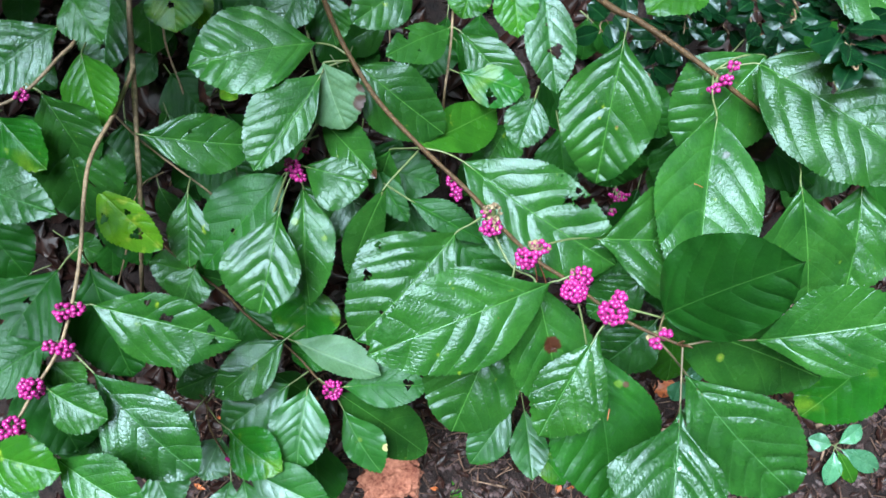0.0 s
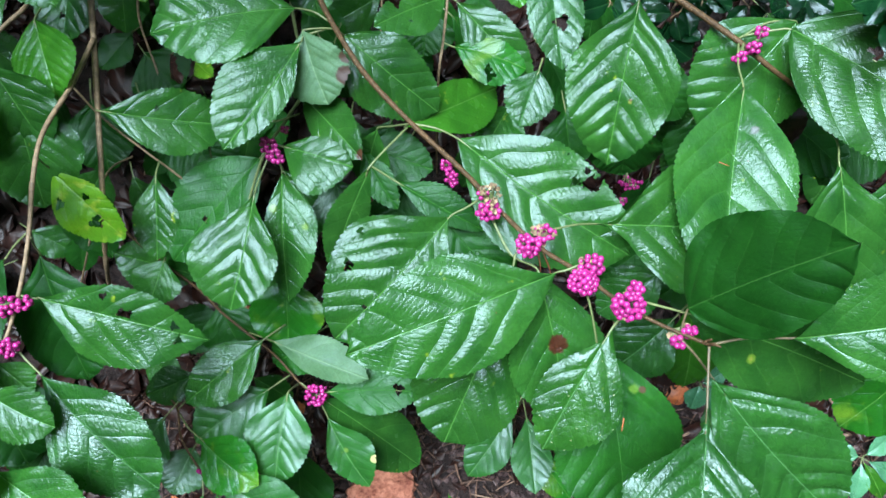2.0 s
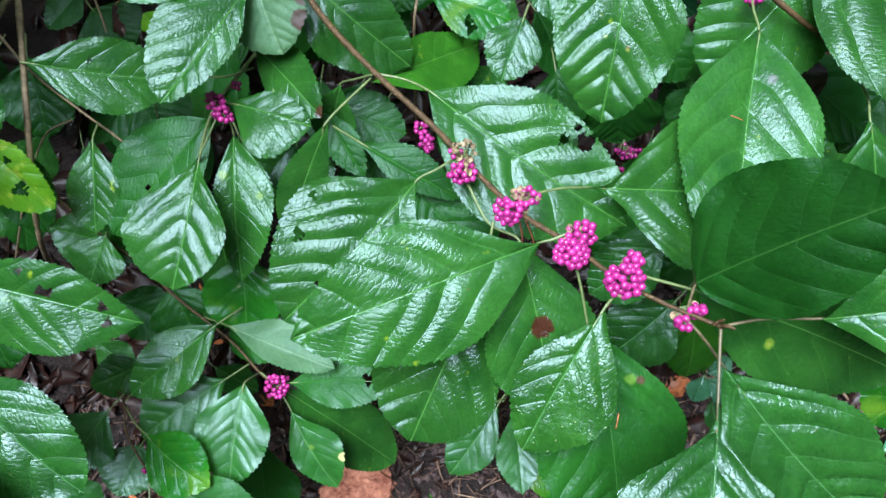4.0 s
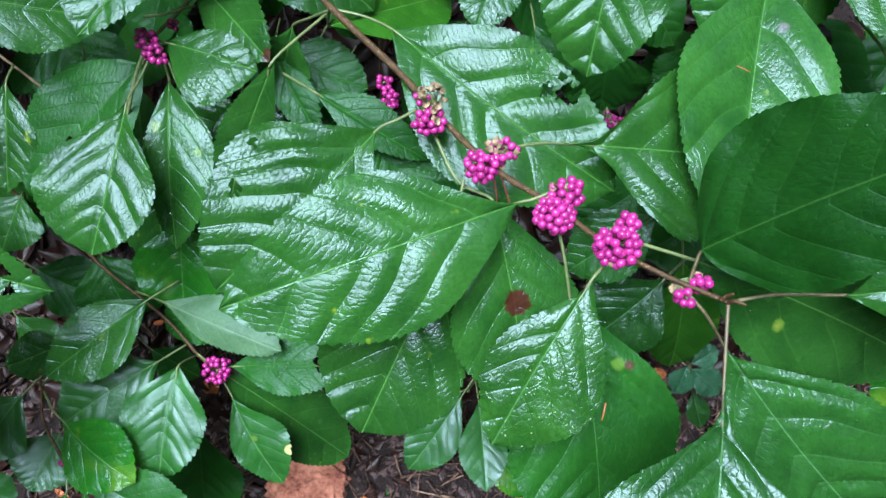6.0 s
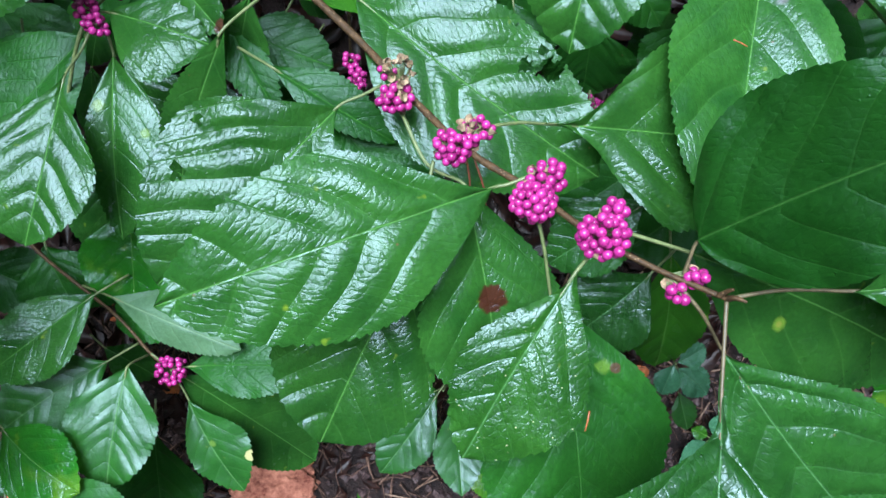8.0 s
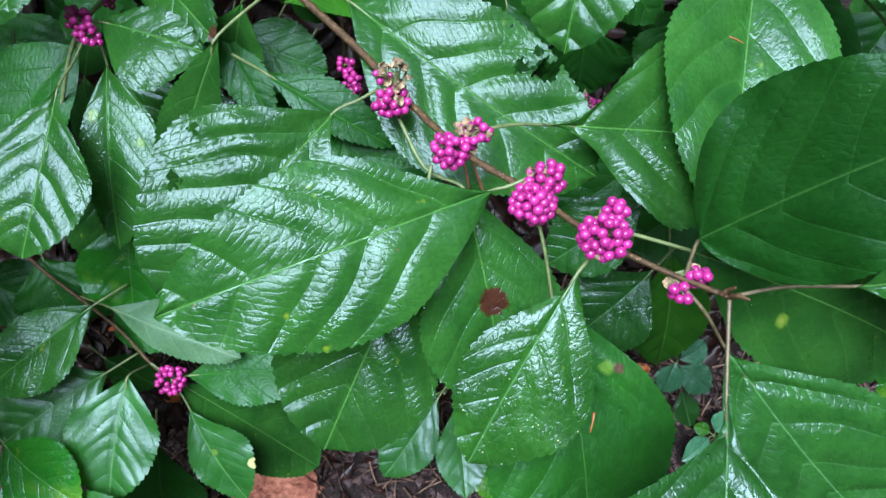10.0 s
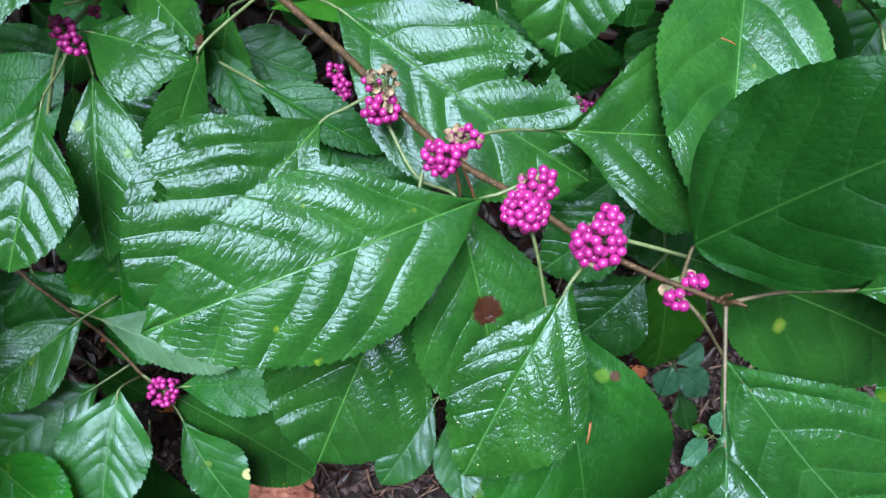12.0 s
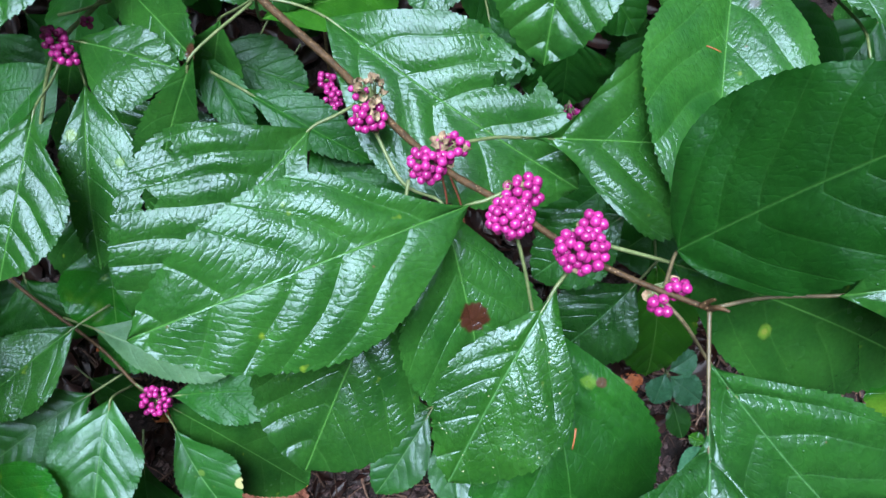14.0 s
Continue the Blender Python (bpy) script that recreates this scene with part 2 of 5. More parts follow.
# soil colour lowered to stand in for shade in the gaps
SOIL = plain_material("shade_dark_woodland_soil", (0.002, 0.001, 0.001), (0.022, 0.012, 0.010), 55.0, 0.6, 1.0, 0.010, vary=0.0, spec=0.2)
# lighter than SOIL: carries the tone of the openly lit ground
CRUMB = plain_material("dark_earth_crumb", (0.007, 0.004, 0.004), (0.074, 0.046, 0.043), 90.0, 0.5, 0.8, 0.002, vary=0.5, spec=0.25)
# wet brown, darkened further to put the shrub's shade into the colour
LITTER = plain_material("wet_shade_dark_leaf_litter", (0.003, 0.001, 0.0008), (0.026, 0.009, 0.006), 60.0, 0.42, 0.6, 0.002, vary=0.55, spec=0.3)
CHIP = plain_material("grey_wood_chip", (0.012, 0.006, 0.004), (0.125, 0.070, 0.048), 90.0, 0.7, 0.6, 0.001, vary=0.6, spec=0.2)
STRAW = plain_material("pale_dry_straw", (0.05, 0.028, 0.018), (0.22, 0.14, 0.095), 90.0, 0.6, 0.5, 0.001, vary=0.5, spec=0.3)
RUST = plain_material("orange_dead_leaf", (0.16, 0.04, 0.012), (0.42, 0.12, 0.035), 60.0, 0.5, 0.5, 0.001, vary=0.25)
CLAY = plain_material("crumbly_orange_brick", (0.10, 0.022, 0.014), (0.46, 0.19, 0.12), 38.0, 0.9, 1.0, 0.008, vary=0.0, spec=0.15)
SKY_SCREEN = plain_material("unseen_dark_foliage", (0.004, 0.014, 0.004), (0.02, 0.055, 0.012), 0.6, 0.8, 0.0, 0.001, vary=0.4)


# ---- building blocks ----
def mesh_object(name, verts, faces, mat, parent=None, label="", smooth=True):
    me = bpy.data.meshes.new(name)
    me.from_pydata([tuple(v) for v in verts], [], faces)
    me.materials.append(mat)
    if smooth:
        me.polygons.foreach_set("use_smooth", [True] * len(me.polygons))
    ob = new(name, me)
    if parent is not None:
        ob.parent = parent
    if label:
        tagged(ob, label)
    return ob


def spline(points, steps=8):
    """Catmull-Rom through the points."""
    p = [np.array(q, float) for q in points]
    if len(p) == 2:
        return np.array([p[0] + (p[1] - p[0]) * k / steps for k in range(steps + 1)])
    p = [2 * p[0] - p[1]] + p + [2 * p[-1] - p[-2]]
    out = []
    for i in range(1, len(p) - 2):
        a, b, c, d = p[i - 1:i + 3]
        for k in range(steps):
            t = k / steps
            out.append(0.5 * (2 * b + (c - a) * t + (2 * a - 5 * b + 4 * c - d) * t * t + (3 * b - a - 3 * c + d) * t ** 3))
    out.append(p[-2])
    return np.array(out)


def tube(points, r0, r1, sides=8, knots=0.0, rng=None):
    """Vertices and faces of a tapering tube along the points."""
    pts = np.asarray(points)
    n = len(pts)
    tan = np.gradient(pts, axis=0)
    tan /= np.linalg.norm(tan, axis=1)[:, None] + 1e-12
    ref = np.array((0.31, 0.2, 0.93))
    verts, faces = [], []
    for i in range(n):
        a = np.cross(tan[i], ref)
        a /= np.linalg.norm(a) + 1e-12
        b = np.cross(tan[i], a)
        r = r0 + (r1 - r0) * i / (n - 1)
        if knots and rng is not None:
            r *= 1 + knots * (rng.random() - 0.4)
        for k in range(sides):
            th = 2 * math.pi * k / sides
            verts.append(pts[i] + r * (math.cos(th) * a + math.sin(th) * b))
    for i in range(n - 1):
        for k in range(sides):
            q = (k + 1) % sides
            faces.append((i * sides + k, i * sides + q, (i + 1) * sides + q, (i + 1) * sides + k))
    faces.append(tuple(range(sides - 1, -1, -1)))
    faces.append(tuple((n - 1) * sides + k for k in range(sides)))
    return verts, faces


def joined(pieces):
    verts, faces = [], []
    for v, f in pieces:
        k = len(verts)
        verts += list(v)
        faces += [tuple(i + k for i in q) for q in f]
    return verts, faces


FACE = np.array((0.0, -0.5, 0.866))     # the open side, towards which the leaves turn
seeds = random.Random(5)


def leaf(plant, base, tip, width, roll=0, arch=0.04, fold=0.1, mat=None, m=0.5, a=1.3, b=0.8, lop=0.0, petiole=(), holes=(), marks=(), curl=0.1, stalk=None, wave=0.02, label="", teeth=1.0, puffy=1.0, thick=0.0011, rows=136, cols=16, name="leaf"):
    """One leaf blade from its base to its tip, with its stalk: widest at m, drawn out at the base by a, blunter at the tip the smaller b; lop: one half wider. Toothed edge, lateral veins sunk in."""
    rng = random.Random(seeds.random())
    B, T = np.array(base, float), np.array(tip, float)
    L = np.linalg.norm(T - B)
    ax = (T - B) / L
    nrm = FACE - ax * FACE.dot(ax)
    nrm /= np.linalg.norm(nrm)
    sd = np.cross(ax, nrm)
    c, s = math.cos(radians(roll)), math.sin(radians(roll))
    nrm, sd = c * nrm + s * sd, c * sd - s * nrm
    u = np.linspace(0, 1, rows + 1)[:, None]
    v = np.linspace(-1, 1, 2 * cols + 1)[None, :]
    v = np.sign(v) * np.abs(v) ** 0.85
    a_right, a_left = a if isinstance(a, tuple) else (a, a)
    draw = np.where(v > 0, a_right, a_left)
    rise_in, fall_off = np.clip(u / m, 0, 1), np.clip((1 - u) / (1 - m), 0, 1)
    prof = np.where(u < m, np.sin(math.pi / 2 * rise_in) ** draw, np.sin(math.pi / 2 * fall_off) ** b)
    prof = np.maximum(prof, 0.02 * np.sin(math.pi * u)) * (1 - 0.4 * np.exp(-((1 - u) / 0.04) ** 2))
    prof = prof * (1 + 0.022 * np.sin(u * 9 + rng.uniform(0, 6)))
    half = width / 2 * prof * np.where(v > 0, 1 + lop, 1 - lop)
    count = max(14, int(L / 0.0053))
    saw = np.mod(u * count + 0.13 * np.sin(u * 40), 1.0) ** 0.6
    bite = np.clip((u - 0.16) / 0.15, 0, 1) * np.clip((1 - u) / 0.06, 0, 1)
    edge = np.abs(v) ** 7
    x = v * half
    x = x + np.sign(v) * edge * saw * bite * 0.0024 * teeth
    y = u * L + edge * saw * bite * 0.0006 * teeth + 0 * v
    off = np.abs(x)
    space = L / rng.uniform(5.4, 6.6)
    phase = (y - 0.72 * off - 1.0 * off ** 2 / max(width, 0.02)) / space + np.where(v > 0, 0.23, 0.0)
    phase = phase + 0.13 * np.sin(1.9 * phase + rng.uniform(0, 6)) + 0.05 * np.sin(off / 0.006 + phase * 3 + rng.uniform(0, 6))
    near = np.abs(phase - np.round(phase))
    puff = 0.35 * (1 - np.exp(-(near / 0.09) ** 1.3)) + 0.75 * (1 - (1 - 2 * near) ** 2) - 0.7
    fade = np.clip(np.abs(v) / 0.12, 0, 1) * np.clip((1.05 - np.abs(v)) / 0.3, 0.15, 1) * np.clip(u / 0.12, 0, 1)
    z = puffy * rng.uniform(0.014, 0.022) * min(width, 0.1) * min(1.0, max(0.55, width / 0.095)) * puff * fade * (0.75 + 0.35 * np.sin(u * 7 + v * 2 + rng.uniform(0, 6)))
    z = z + 0.010 * width * np.sin(u * rng.uniform(6, 11) + v * rng.uniform(1, 3) + rng.uniform(0, 6)) * np.clip(np.abs(v) * 3, 0, 1)
    z = z + 0.003 * width * np.sin(u * rng.uniform(17, 25) - np.abs(v) * rng.uniform(3, 6) + rng.uniform(0, 6)) * np.clip(np.abs(v) * 3, 0, 1)
    z = z + arch * L * 4 * u * (1 - u) + 1.6 * fold * off - curl * off ** 2 / (width / 2) * 1.0
    z = z + wave * width * np.abs(v) ** 2 * (np.sin(u * rng.uniform(9, 15) + rng.uniform(0, 6) + np.where(v > 0, 1.7, 0)) + 0.5 * np.sin(u * rng.uniform(22, 30) + rng.uniform(0, 6)))
    z = z - 0.0006 * np.exp(-(off / 0.0012) ** 2)
    sway = rng.uniform(-0.025, 0.025) * L * np.sin(math.pi * u)
    P = B + y[..., None] * ax + (x + sway)[..., None] * sd + z[..., None] * nrm
    w = 2 * cols + 1
    faces = []
    cut = [(hu, hv, hr, rng.uniform(0, 6)) for hu, hv, hr in holes]
    um, vm = (u[:-1, 0] + u[1:, 0]) / 2, (v[0, :-1] + v[0, 1:]) / 2
    for i in range(rows):
        for j in range(w - 1):
            gone = False
            for hu, hv, hr, ph in cut:
                du, dv = (um[i] - hu) * L, (vm[j] - hv) * half[i, j]
                if math.hypot(du, dv) < hr * (1 + 0.28 * math.sin(3 * math.atan2(dv, du) + ph) + 0.12 * math.sin(7 * math.atan2(dv, du) + ph)):
                    gone = True
            if gone:
                continue
            k = i * w + j
            faces.append((k, k + 1, k + w + 1, k + w))
    me = bpy.data.meshes.new(name)
    me.from_pydata(P.reshape(-1, 3), [], faces)
    skin = mat or GREEN
    if marks:
        skin = marked(skin, [(mu * L, mv * width / 2, mr, mc) for mu, mv, mr, mc in marks])
    me.materials.append(skin)
    me.polygons.foreach_set("use_smooth", [True] * len(me.polygons))
    loops = np.zeros(len(me.loops), int)
    me.loops.foreach_get("vertex_index", loops)
    for key, a, b in (("metric", y, x + 0 * y), ("vein", phase, np.abs(v) + 0 * y)):
        layer = me.uv_layers.new(name=key)
        flat = np.stack([a.reshape(-1)[loops], b.reshape(-1)[loops]], 1)
        layer.data.foreach_set("uv", flat.reshape(-1))
    me.update()
    ob = new(name, me)
    if plant is not None:
        ob.parent = plant
    if label:
        tagged(ob, label)
    # the stalk, running on as the raised midrib under the blade
    run = [np.array(q) for q in petiole] if len(petiole) else [B - ax * min(0.03, 0.25 * L) - nrm * 0.012]
    rib = [P[int(rows * k), cols] - nrm * thick * 0.75 for k in (0.0, 0.12, 0.3, 0.5, 0.7, 0.88)]
    line = spline(run + rib, 6)
    vv, ff = tube(line, thick * 1.05, thick * 0.3, 6)
    mesh_object("petiole", vv, ff, stalk or STALK, ob)
    return ob


def stem(plant, points, r0, r1, mat=None, name="stem", label=""):
    rng = random.Random(len(points) * 7 + int(1000 * r0))
    v, f = tube(spline(points, 10), r0, r1, 9, 0.16, rng)
    return mesh_object(name, v, f, mat or BARK, plant, label)


def ball(r):
    bm = bmesh.new()
    bmesh.ops.create_icosphere(bm, subdivisions=2, radius=r)
    for vert in bm.verts:
        vert.co.z *= 0.94
    me = bpy.data.meshes.new("berry")
    bm.to_mesh(me)
    bm.free()
    me.materials.append(BERRY)
    me.polygons.foreach_set("use_smooth", [True] * len(me.polygons))
    return me


def cup(r):
    bm = bmesh.new()
    bmesh.ops.create_cone(bm, cap_ends=False, segments=7, radius1=r * 0.35, radius2=r, depth=r * 1.3)
    for i, vert in enumerate(bm.verts):
        vert.co *= 1 + 0.18 * math.sin(i * 2.4)
    me = bpy.data.meshes.new("husk")
    bm.to_mesh(me)
    bm.free()
    me.materials.append(HUSK)
    return me


BALL, CUP = ball(0.00285), cup(0.0019)


def cluster(plant, node_at, centre, radius, count, husks=0, seed=1, size=1.0, label=""):
    """A tight cyme of berries round centre, its fine stalks leaving the stem at node_at."""
    rng = random.Random(seed)
    O, C = np.array(node_at, float), np.array(centre, float)
    spots, tries = [], 0
    gap = 0.0041 * size
    while len(spots) < count and tries < 9000:
        tries += 1
        d = np.array([rng.gauss(0, 1) for _ in range(3)])
        d /= np.linalg.norm(d)
        pnt = C + d * radius * 0.92 * rng.uniform(0.4, 1.0) ** 0.5 * np.array((1, 0.9, 0.9))
        if all(np.linalg.norm(pnt - o) > gap for o in spots):
            spots.append(pnt)
    lines = [tube(spline([O, (O * 0.6 + C * 0.4) + (s - C) * 0.3, s], 4), 0.0005, 0.0004, 5) for s in spots]
    lines.append(tube(spline([O, C], 4), 0.0011, 0.0008, 6))
    extra = []
    for _ in range(husks):
        d = np.array([rng.gauss(0, 1) for _ in range(3)])
        d /= np.linalg.norm(d)
        extra.append(C + (O - C) * rng.uniform(0.0, 0.5) + d * radius * rng.uniform(0.5, 1.0))
    lines += [tube(spline([O, e], 3), 0.0005, 0.0004, 5) for e in extra]
    v, f = joined(lines)
    ob = mesh_object("fruit_stalk", v, f, STALK, plant, label or "branched stalk set tightly with magenta berries")
    for s in spots:
        b = new("berry", BALL)
        b.parent = ob
        b.location, b.scale = s, [size * rng.uniform(0.9, 1.08)] * 3
        b.rotation_euler = (rng.uniform(0, 6), rng.uniform(0, 6), 0)
    for e in extra:
        h = new("husk", CUP)
        h.parent = ob
        h.location, h.scale = e, [rng.uniform(1.0, 1.6)] * 3
        h.rotation_euler = (rng.uniform(-1, 1), rng.uniform(-1, 1), rng.uniform(0, 6))
    return ob


def plant(name, label, category, group=""):
    return tagged(new(name), label, category, group)


# ---- ground: a bank that rises from the path, levels off and goes on as woodland floor ----
def ground_height(x, y):
    rise = 0.5774 * (y - 0.6325) + 0.205
    top, low = 1.25, -0.42
    rise = top - math.log1p(math.exp((top - rise) * 6)) / 6 if rise > 0.2 else rise
    if rise < 0.4:
        rise = low + math.log1p(math.exp((rise - low) * 6)) / 6
    near = math.exp(-((x / 2.5) ** 2 + ((y - 0.6) / 2.5) ** 2))
    bump = noise.noise((x * 5, y * 5, 0.3)) * 0.016 + noise.noise((x * 17, y * 17, 1.3)) * 0.012 + noise.noise((x * 45, y * 45, 2.3)) * 0.008
    return rise + bump * near


def axis(near_lo, near_hi, step, far):
    inner = list(np.arange(near_lo, near_hi + 1e-6, step))
    out, d = [], step
    while d < far:
        d *= 1.45
        out.append(d)
    return [near_lo - k for k in reversed(out)] + inner + [near_hi + k for k in out]


gx, gy = axis(-1.1, 1.1, 0.012, 900.0), axis(-0.35, 1.5, 0.012, 900.0)
gv = [(x, y, ground_height(x, y)) for y in gy for x in gx]
gf = [(j * len(gx) + i, j * len(gx) + i + 1, (j + 1) * len(gx) + i + 1, (j + 1) * len(gx) + i) for j in range(len(gy) - 1) for i in range(len(gx) - 1)]
ground = tagged(mesh_object("ground", gv, gf, SOIL), "damp woodland soil on a rising bank, darkened for shade under the shrub", "ground", kind="structure")


def on_ground(x, y, lift=0.0):
    return np.array((x, y, ground_height(x, y) + lift))


# unseen foliage added all round to block the low sky; the sky is open overhead
def woods():
    rng = random.Random(11)
    pieces = []
    for k in range(1700):
        th, rise = rng.uniform(0, 2 * math.pi), math.asin(rng.uniform(-0.05, math.sin(radians(50))))
        d = rng.uniform(11, 15)
        c = d * np.array((math.cos(rise) * math.cos(th), math.cos(rise) * math.sin(th), math.sin(rise)))
        n = np.array([rng.gauss(0, 1) for _ in range(3)])
        n /= np.linalg.norm(n)
        a = np.cross(n, (0.2, 0.5, 0.8))
        a /= np.linalg.norm(a)
        b = np.cross(n, a)
        r = rng.uniform(0.7, 1.9)
        ring = [c + r * rng.uniform(0.55, 1.0) * (math.cos(t) * a + math.sin(t) * b) + n * rng.uniform(-0.3, 0.3) for t in np.linspace(0, 2 * math.pi, 8)[:-1]]
        pieces.append((ring + [c + n * 0.4], [(i, (i + 1) % 7, 7) for i in range(7)]))
    v, f = joined(pieces)
    return tagged(mesh_object("far_woods", v, f, SKY_SCREEN, smooth=False), "unseen dark foliage added all round the bank to block the low sky", "woods", kind="stuff")


woods()

# ---- the arching branch in front ----

front = plant("beautyberry_branch", "long arching brown beautyberry branch with glossy leaves and magenta berries", "shrub branch", "beautyberry branches")
stem(front, [(-0.340, 1.266, 0.588), (-0.218, 0.900, 0.665), (-0.151, 0.716, 0.697), (-0.126, 0.647, 0.698), (-0.105, 0.603, 0.690), (-0.071, 0.546, 0.680), (-0.027, 0.493, 0.672), (0.027, 0.434, 0.667), (0.060, 0.389, 0.668), (0.091, 0.349, 0.674), (0.121, 0.321, 0.681), (0.152, 0.286, 0.691), (0.179, 0.265, 0.697), (0.210, 0.249, 0.699)], 0.0035, 0.0014)
leaf(front, (-0.140, 0.609, 0.705), (-0.275, 0.564, 0.713), 0.0962, lop=0.05, m=0.52, a=1.15, b=0.75, petiole=[(-0.110, 0.607, 0.690), (-0.124, 0.613, 0.696)], roll=2, arch=0.05, fold=0.1, puffy=1.4)
leaf(front, (-0.134, 0.591, 0.692), (-0.110, 0.535, 0.645), 0.0713, mat=PALE, petiole=[(-0.105, 0.600, 0.686), (-0.117, 0.596, 0.690)], roll=15, curl=0.2, marks=[(0.72, -0.82, 0.014, (0.05, 0.02, 0.012)), (0.5, -1.0, 0.009, (0.05, 0.022, 0.014))], label='pale curled leaf with a browned edge', m=0.53, a=1.09, b=0.71)
leaf(front, (-0.134, 0.576, 0.692), (-0.206, 0.473, 0.650), 0.0668, lop=0.40, m=0.50, a=1.2, b=0.70, petiole=[(-0.113, 0.598, 0.687), (-0.132, 0.589, 0.687)], roll=-8, fold=0.1)
leaf(front, (-0.095, 0.604, 0.673), (0.002, 0.565, 0.599), 0.0811, lop=0.09, m=0.42, a=0.8, b=0.70, petiole=[(-0.099, 0.600, 0.682)], roll=0, fold=0.05, arch=0.06)
leaf(front, (-0.033, 0.539, 0.606), (0.073, 0.656, 0.541), 0.0646, lop=0.11, m=0.55, a=1.0, b=1.00, mat=BRIGHT, petiole=[(-0.026, 0.495, 0.662)], roll=0, fold=0.06)
leaf(front, (-0.062, 0.530, 0.613), (-0.085, 0.524, 0.529), 0.0481, mat=GREEN, petiole=[(-0.026, 0.492, 0.666), (-0.044, 0.513, 0.638)])
leaf(front, (0.021, 0.469, 0.673), (0.182, 0.372, 0.621), 0.1084, lop=0.05, m=0.50, a=0.95, b=0.65, petiole=[(-0.022, 0.489, 0.670), (0.001, 0.484, 0.669)], roll=0, fold=0.12, arch=0.04, holes=[(0.48, -0.93, 0.0014), (0.58, -0.63, 0.0042), (0.64, -0.76, 0.0056), (0.67, -0.86, 0.0050), (0.60, -0.90, 0.0030)], puffy=1.45)
leaf(front, (-0.059, 0.443, 0.666), (-0.109, 0.402, 0.538), 0.0383, lop=-0.00, m=0.52, a=1.05, b=0.75, mat=GREEN, petiole=[(-0.027, 0.486, 0.668)], roll=-10, fold=0.04, puffy=0.5)
leaf(front, (0.015, 0.390, 0.661), (-0.089, 0.293, 0.607), 0.1093, lop=0.08, m=0.46, a=(1.25, 1.5), b=0.65, petiole=[(0.040, 0.407, 0.661), (0.028, 0.398, 0.661)], roll=0, fold=0.13, arch=0.06, holes=[(0.43, 0.85, 0.003), (0.62, 0.7, 0.0045), (0.74, 0.03, 0.0025)], puffy=1.45)
leaf(front, (0.103, 0.321, 0.681), (-0.071, 0.256, 0.659), 0.0949, lop=-0.04, m=0.50, a=(1.5, 0.95), b=0.80, petiole=[(0.122, 0.327, 0.684), (0.110, 0.323, 0.681)], roll=-3, fold=0.05, arch=0.06, curl=0.14, puffy=1.45)
leaf(front, (0.063, 0.312, 0.631), (0.009, 0.213, 0.560), 0.0949, lop=0.04, m=0.57, a=1.1, b=0.60, mat=GREEN, petiole=[(0.071, 0.349, 0.664), (0.068, 0.335, 0.653)], roll=-2, fold=0.08, arch=0.05, puffy=1.45)
leaf(front, (0.089, 0.335, 0.662), (0.119, 0.227, 0.571), 0.0855, mat=GREEN, petiole=[(0.052, 0.385, 0.662), (0.068, 0.353, 0.655)], roll=-8, fold=0.1, puffy=1.4, marks=[(0.47, -0.05, 0.0120, (0.045, 0.014, 0.008))], m=0.53, a=1.23, b=0.80)
leaf(front, (0.141, 0.267, 0.690), (0.087, 0.187, 0.633), 0.0652, lop=-0.21, m=0.55, a=(2.0, 1.35), b=0.75, mat=FLECKED, petiole=[(0.153, 0.281, 0.691)], roll=5, fold=0.06, arch=0.04, puffy=1.3)
leaf(front, (0.138, 0.273, 0.644), (0.163, 0.143, 0.557), 0.1092, lop=-0.02, m=0.53, a=1.1, b=0.70, mat=DARK, petiole=[(0.124, 0.309, 0.682), (0.131, 0.293, 0.665)], roll=-8, fold=0.05, arch=0.05, puffy=1.3, marks=[(0.26, -0.38, 0.0065, (0.075, 0.16, 0.02)), (0.27, -0.5, 0.0045, (0.06, 0.035, 0.018))])
leaf(front, (0.138, 0.379, 0.665), (0.286, 0.389, 0.642), 0.1167, lop=0.03, m=0.57, a=2.5, b=0.70, petiole=[(0.097, 0.362, 0.680), (0.121, 0.373, 0.672)], roll=-2, fold=0.12, puffy=1.8)
# stands steep to the light; DIM paints in its darkness
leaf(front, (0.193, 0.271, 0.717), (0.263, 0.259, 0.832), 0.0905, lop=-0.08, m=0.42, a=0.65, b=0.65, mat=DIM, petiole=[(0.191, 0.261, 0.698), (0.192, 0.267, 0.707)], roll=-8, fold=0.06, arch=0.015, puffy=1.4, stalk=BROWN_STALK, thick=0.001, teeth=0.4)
leaf(front, (0.271, 0.251, 0.706), (0.395, 0.253, 0.753), 0.0766, lop=0.00, m=0.48, a=1.2, b=0.80, petiole=[(0.210, 0.249, 0.699), (0.237, 0.252, 0.704)], roll=8, fold=0.1, arch=0.06, stalk=BROWN_STALK)
leaf(front, (0.202, 0.280, 0.688), (0.366, 0.249, 0.619), 0.0833, lop=0.07, m=0.45, a=1.0, b=0.75, mat=GREEN, petiole=[(0.160, 0.289, 0.695)], roll=6, fold=0.03, marks=[(0.36, 0.42, 0.0062, (0.1, 0.18, 0.02)), (0.36, 0.42, 0.003, (0.16, 0.19, 0.03))])
leaf(front, (0.431, 0.281, 0.654), (0.364, 0.227, 0.565), 0.0779, mat=SPOTTED, roll=10, m=0.53, a=1.09, b=0.71)
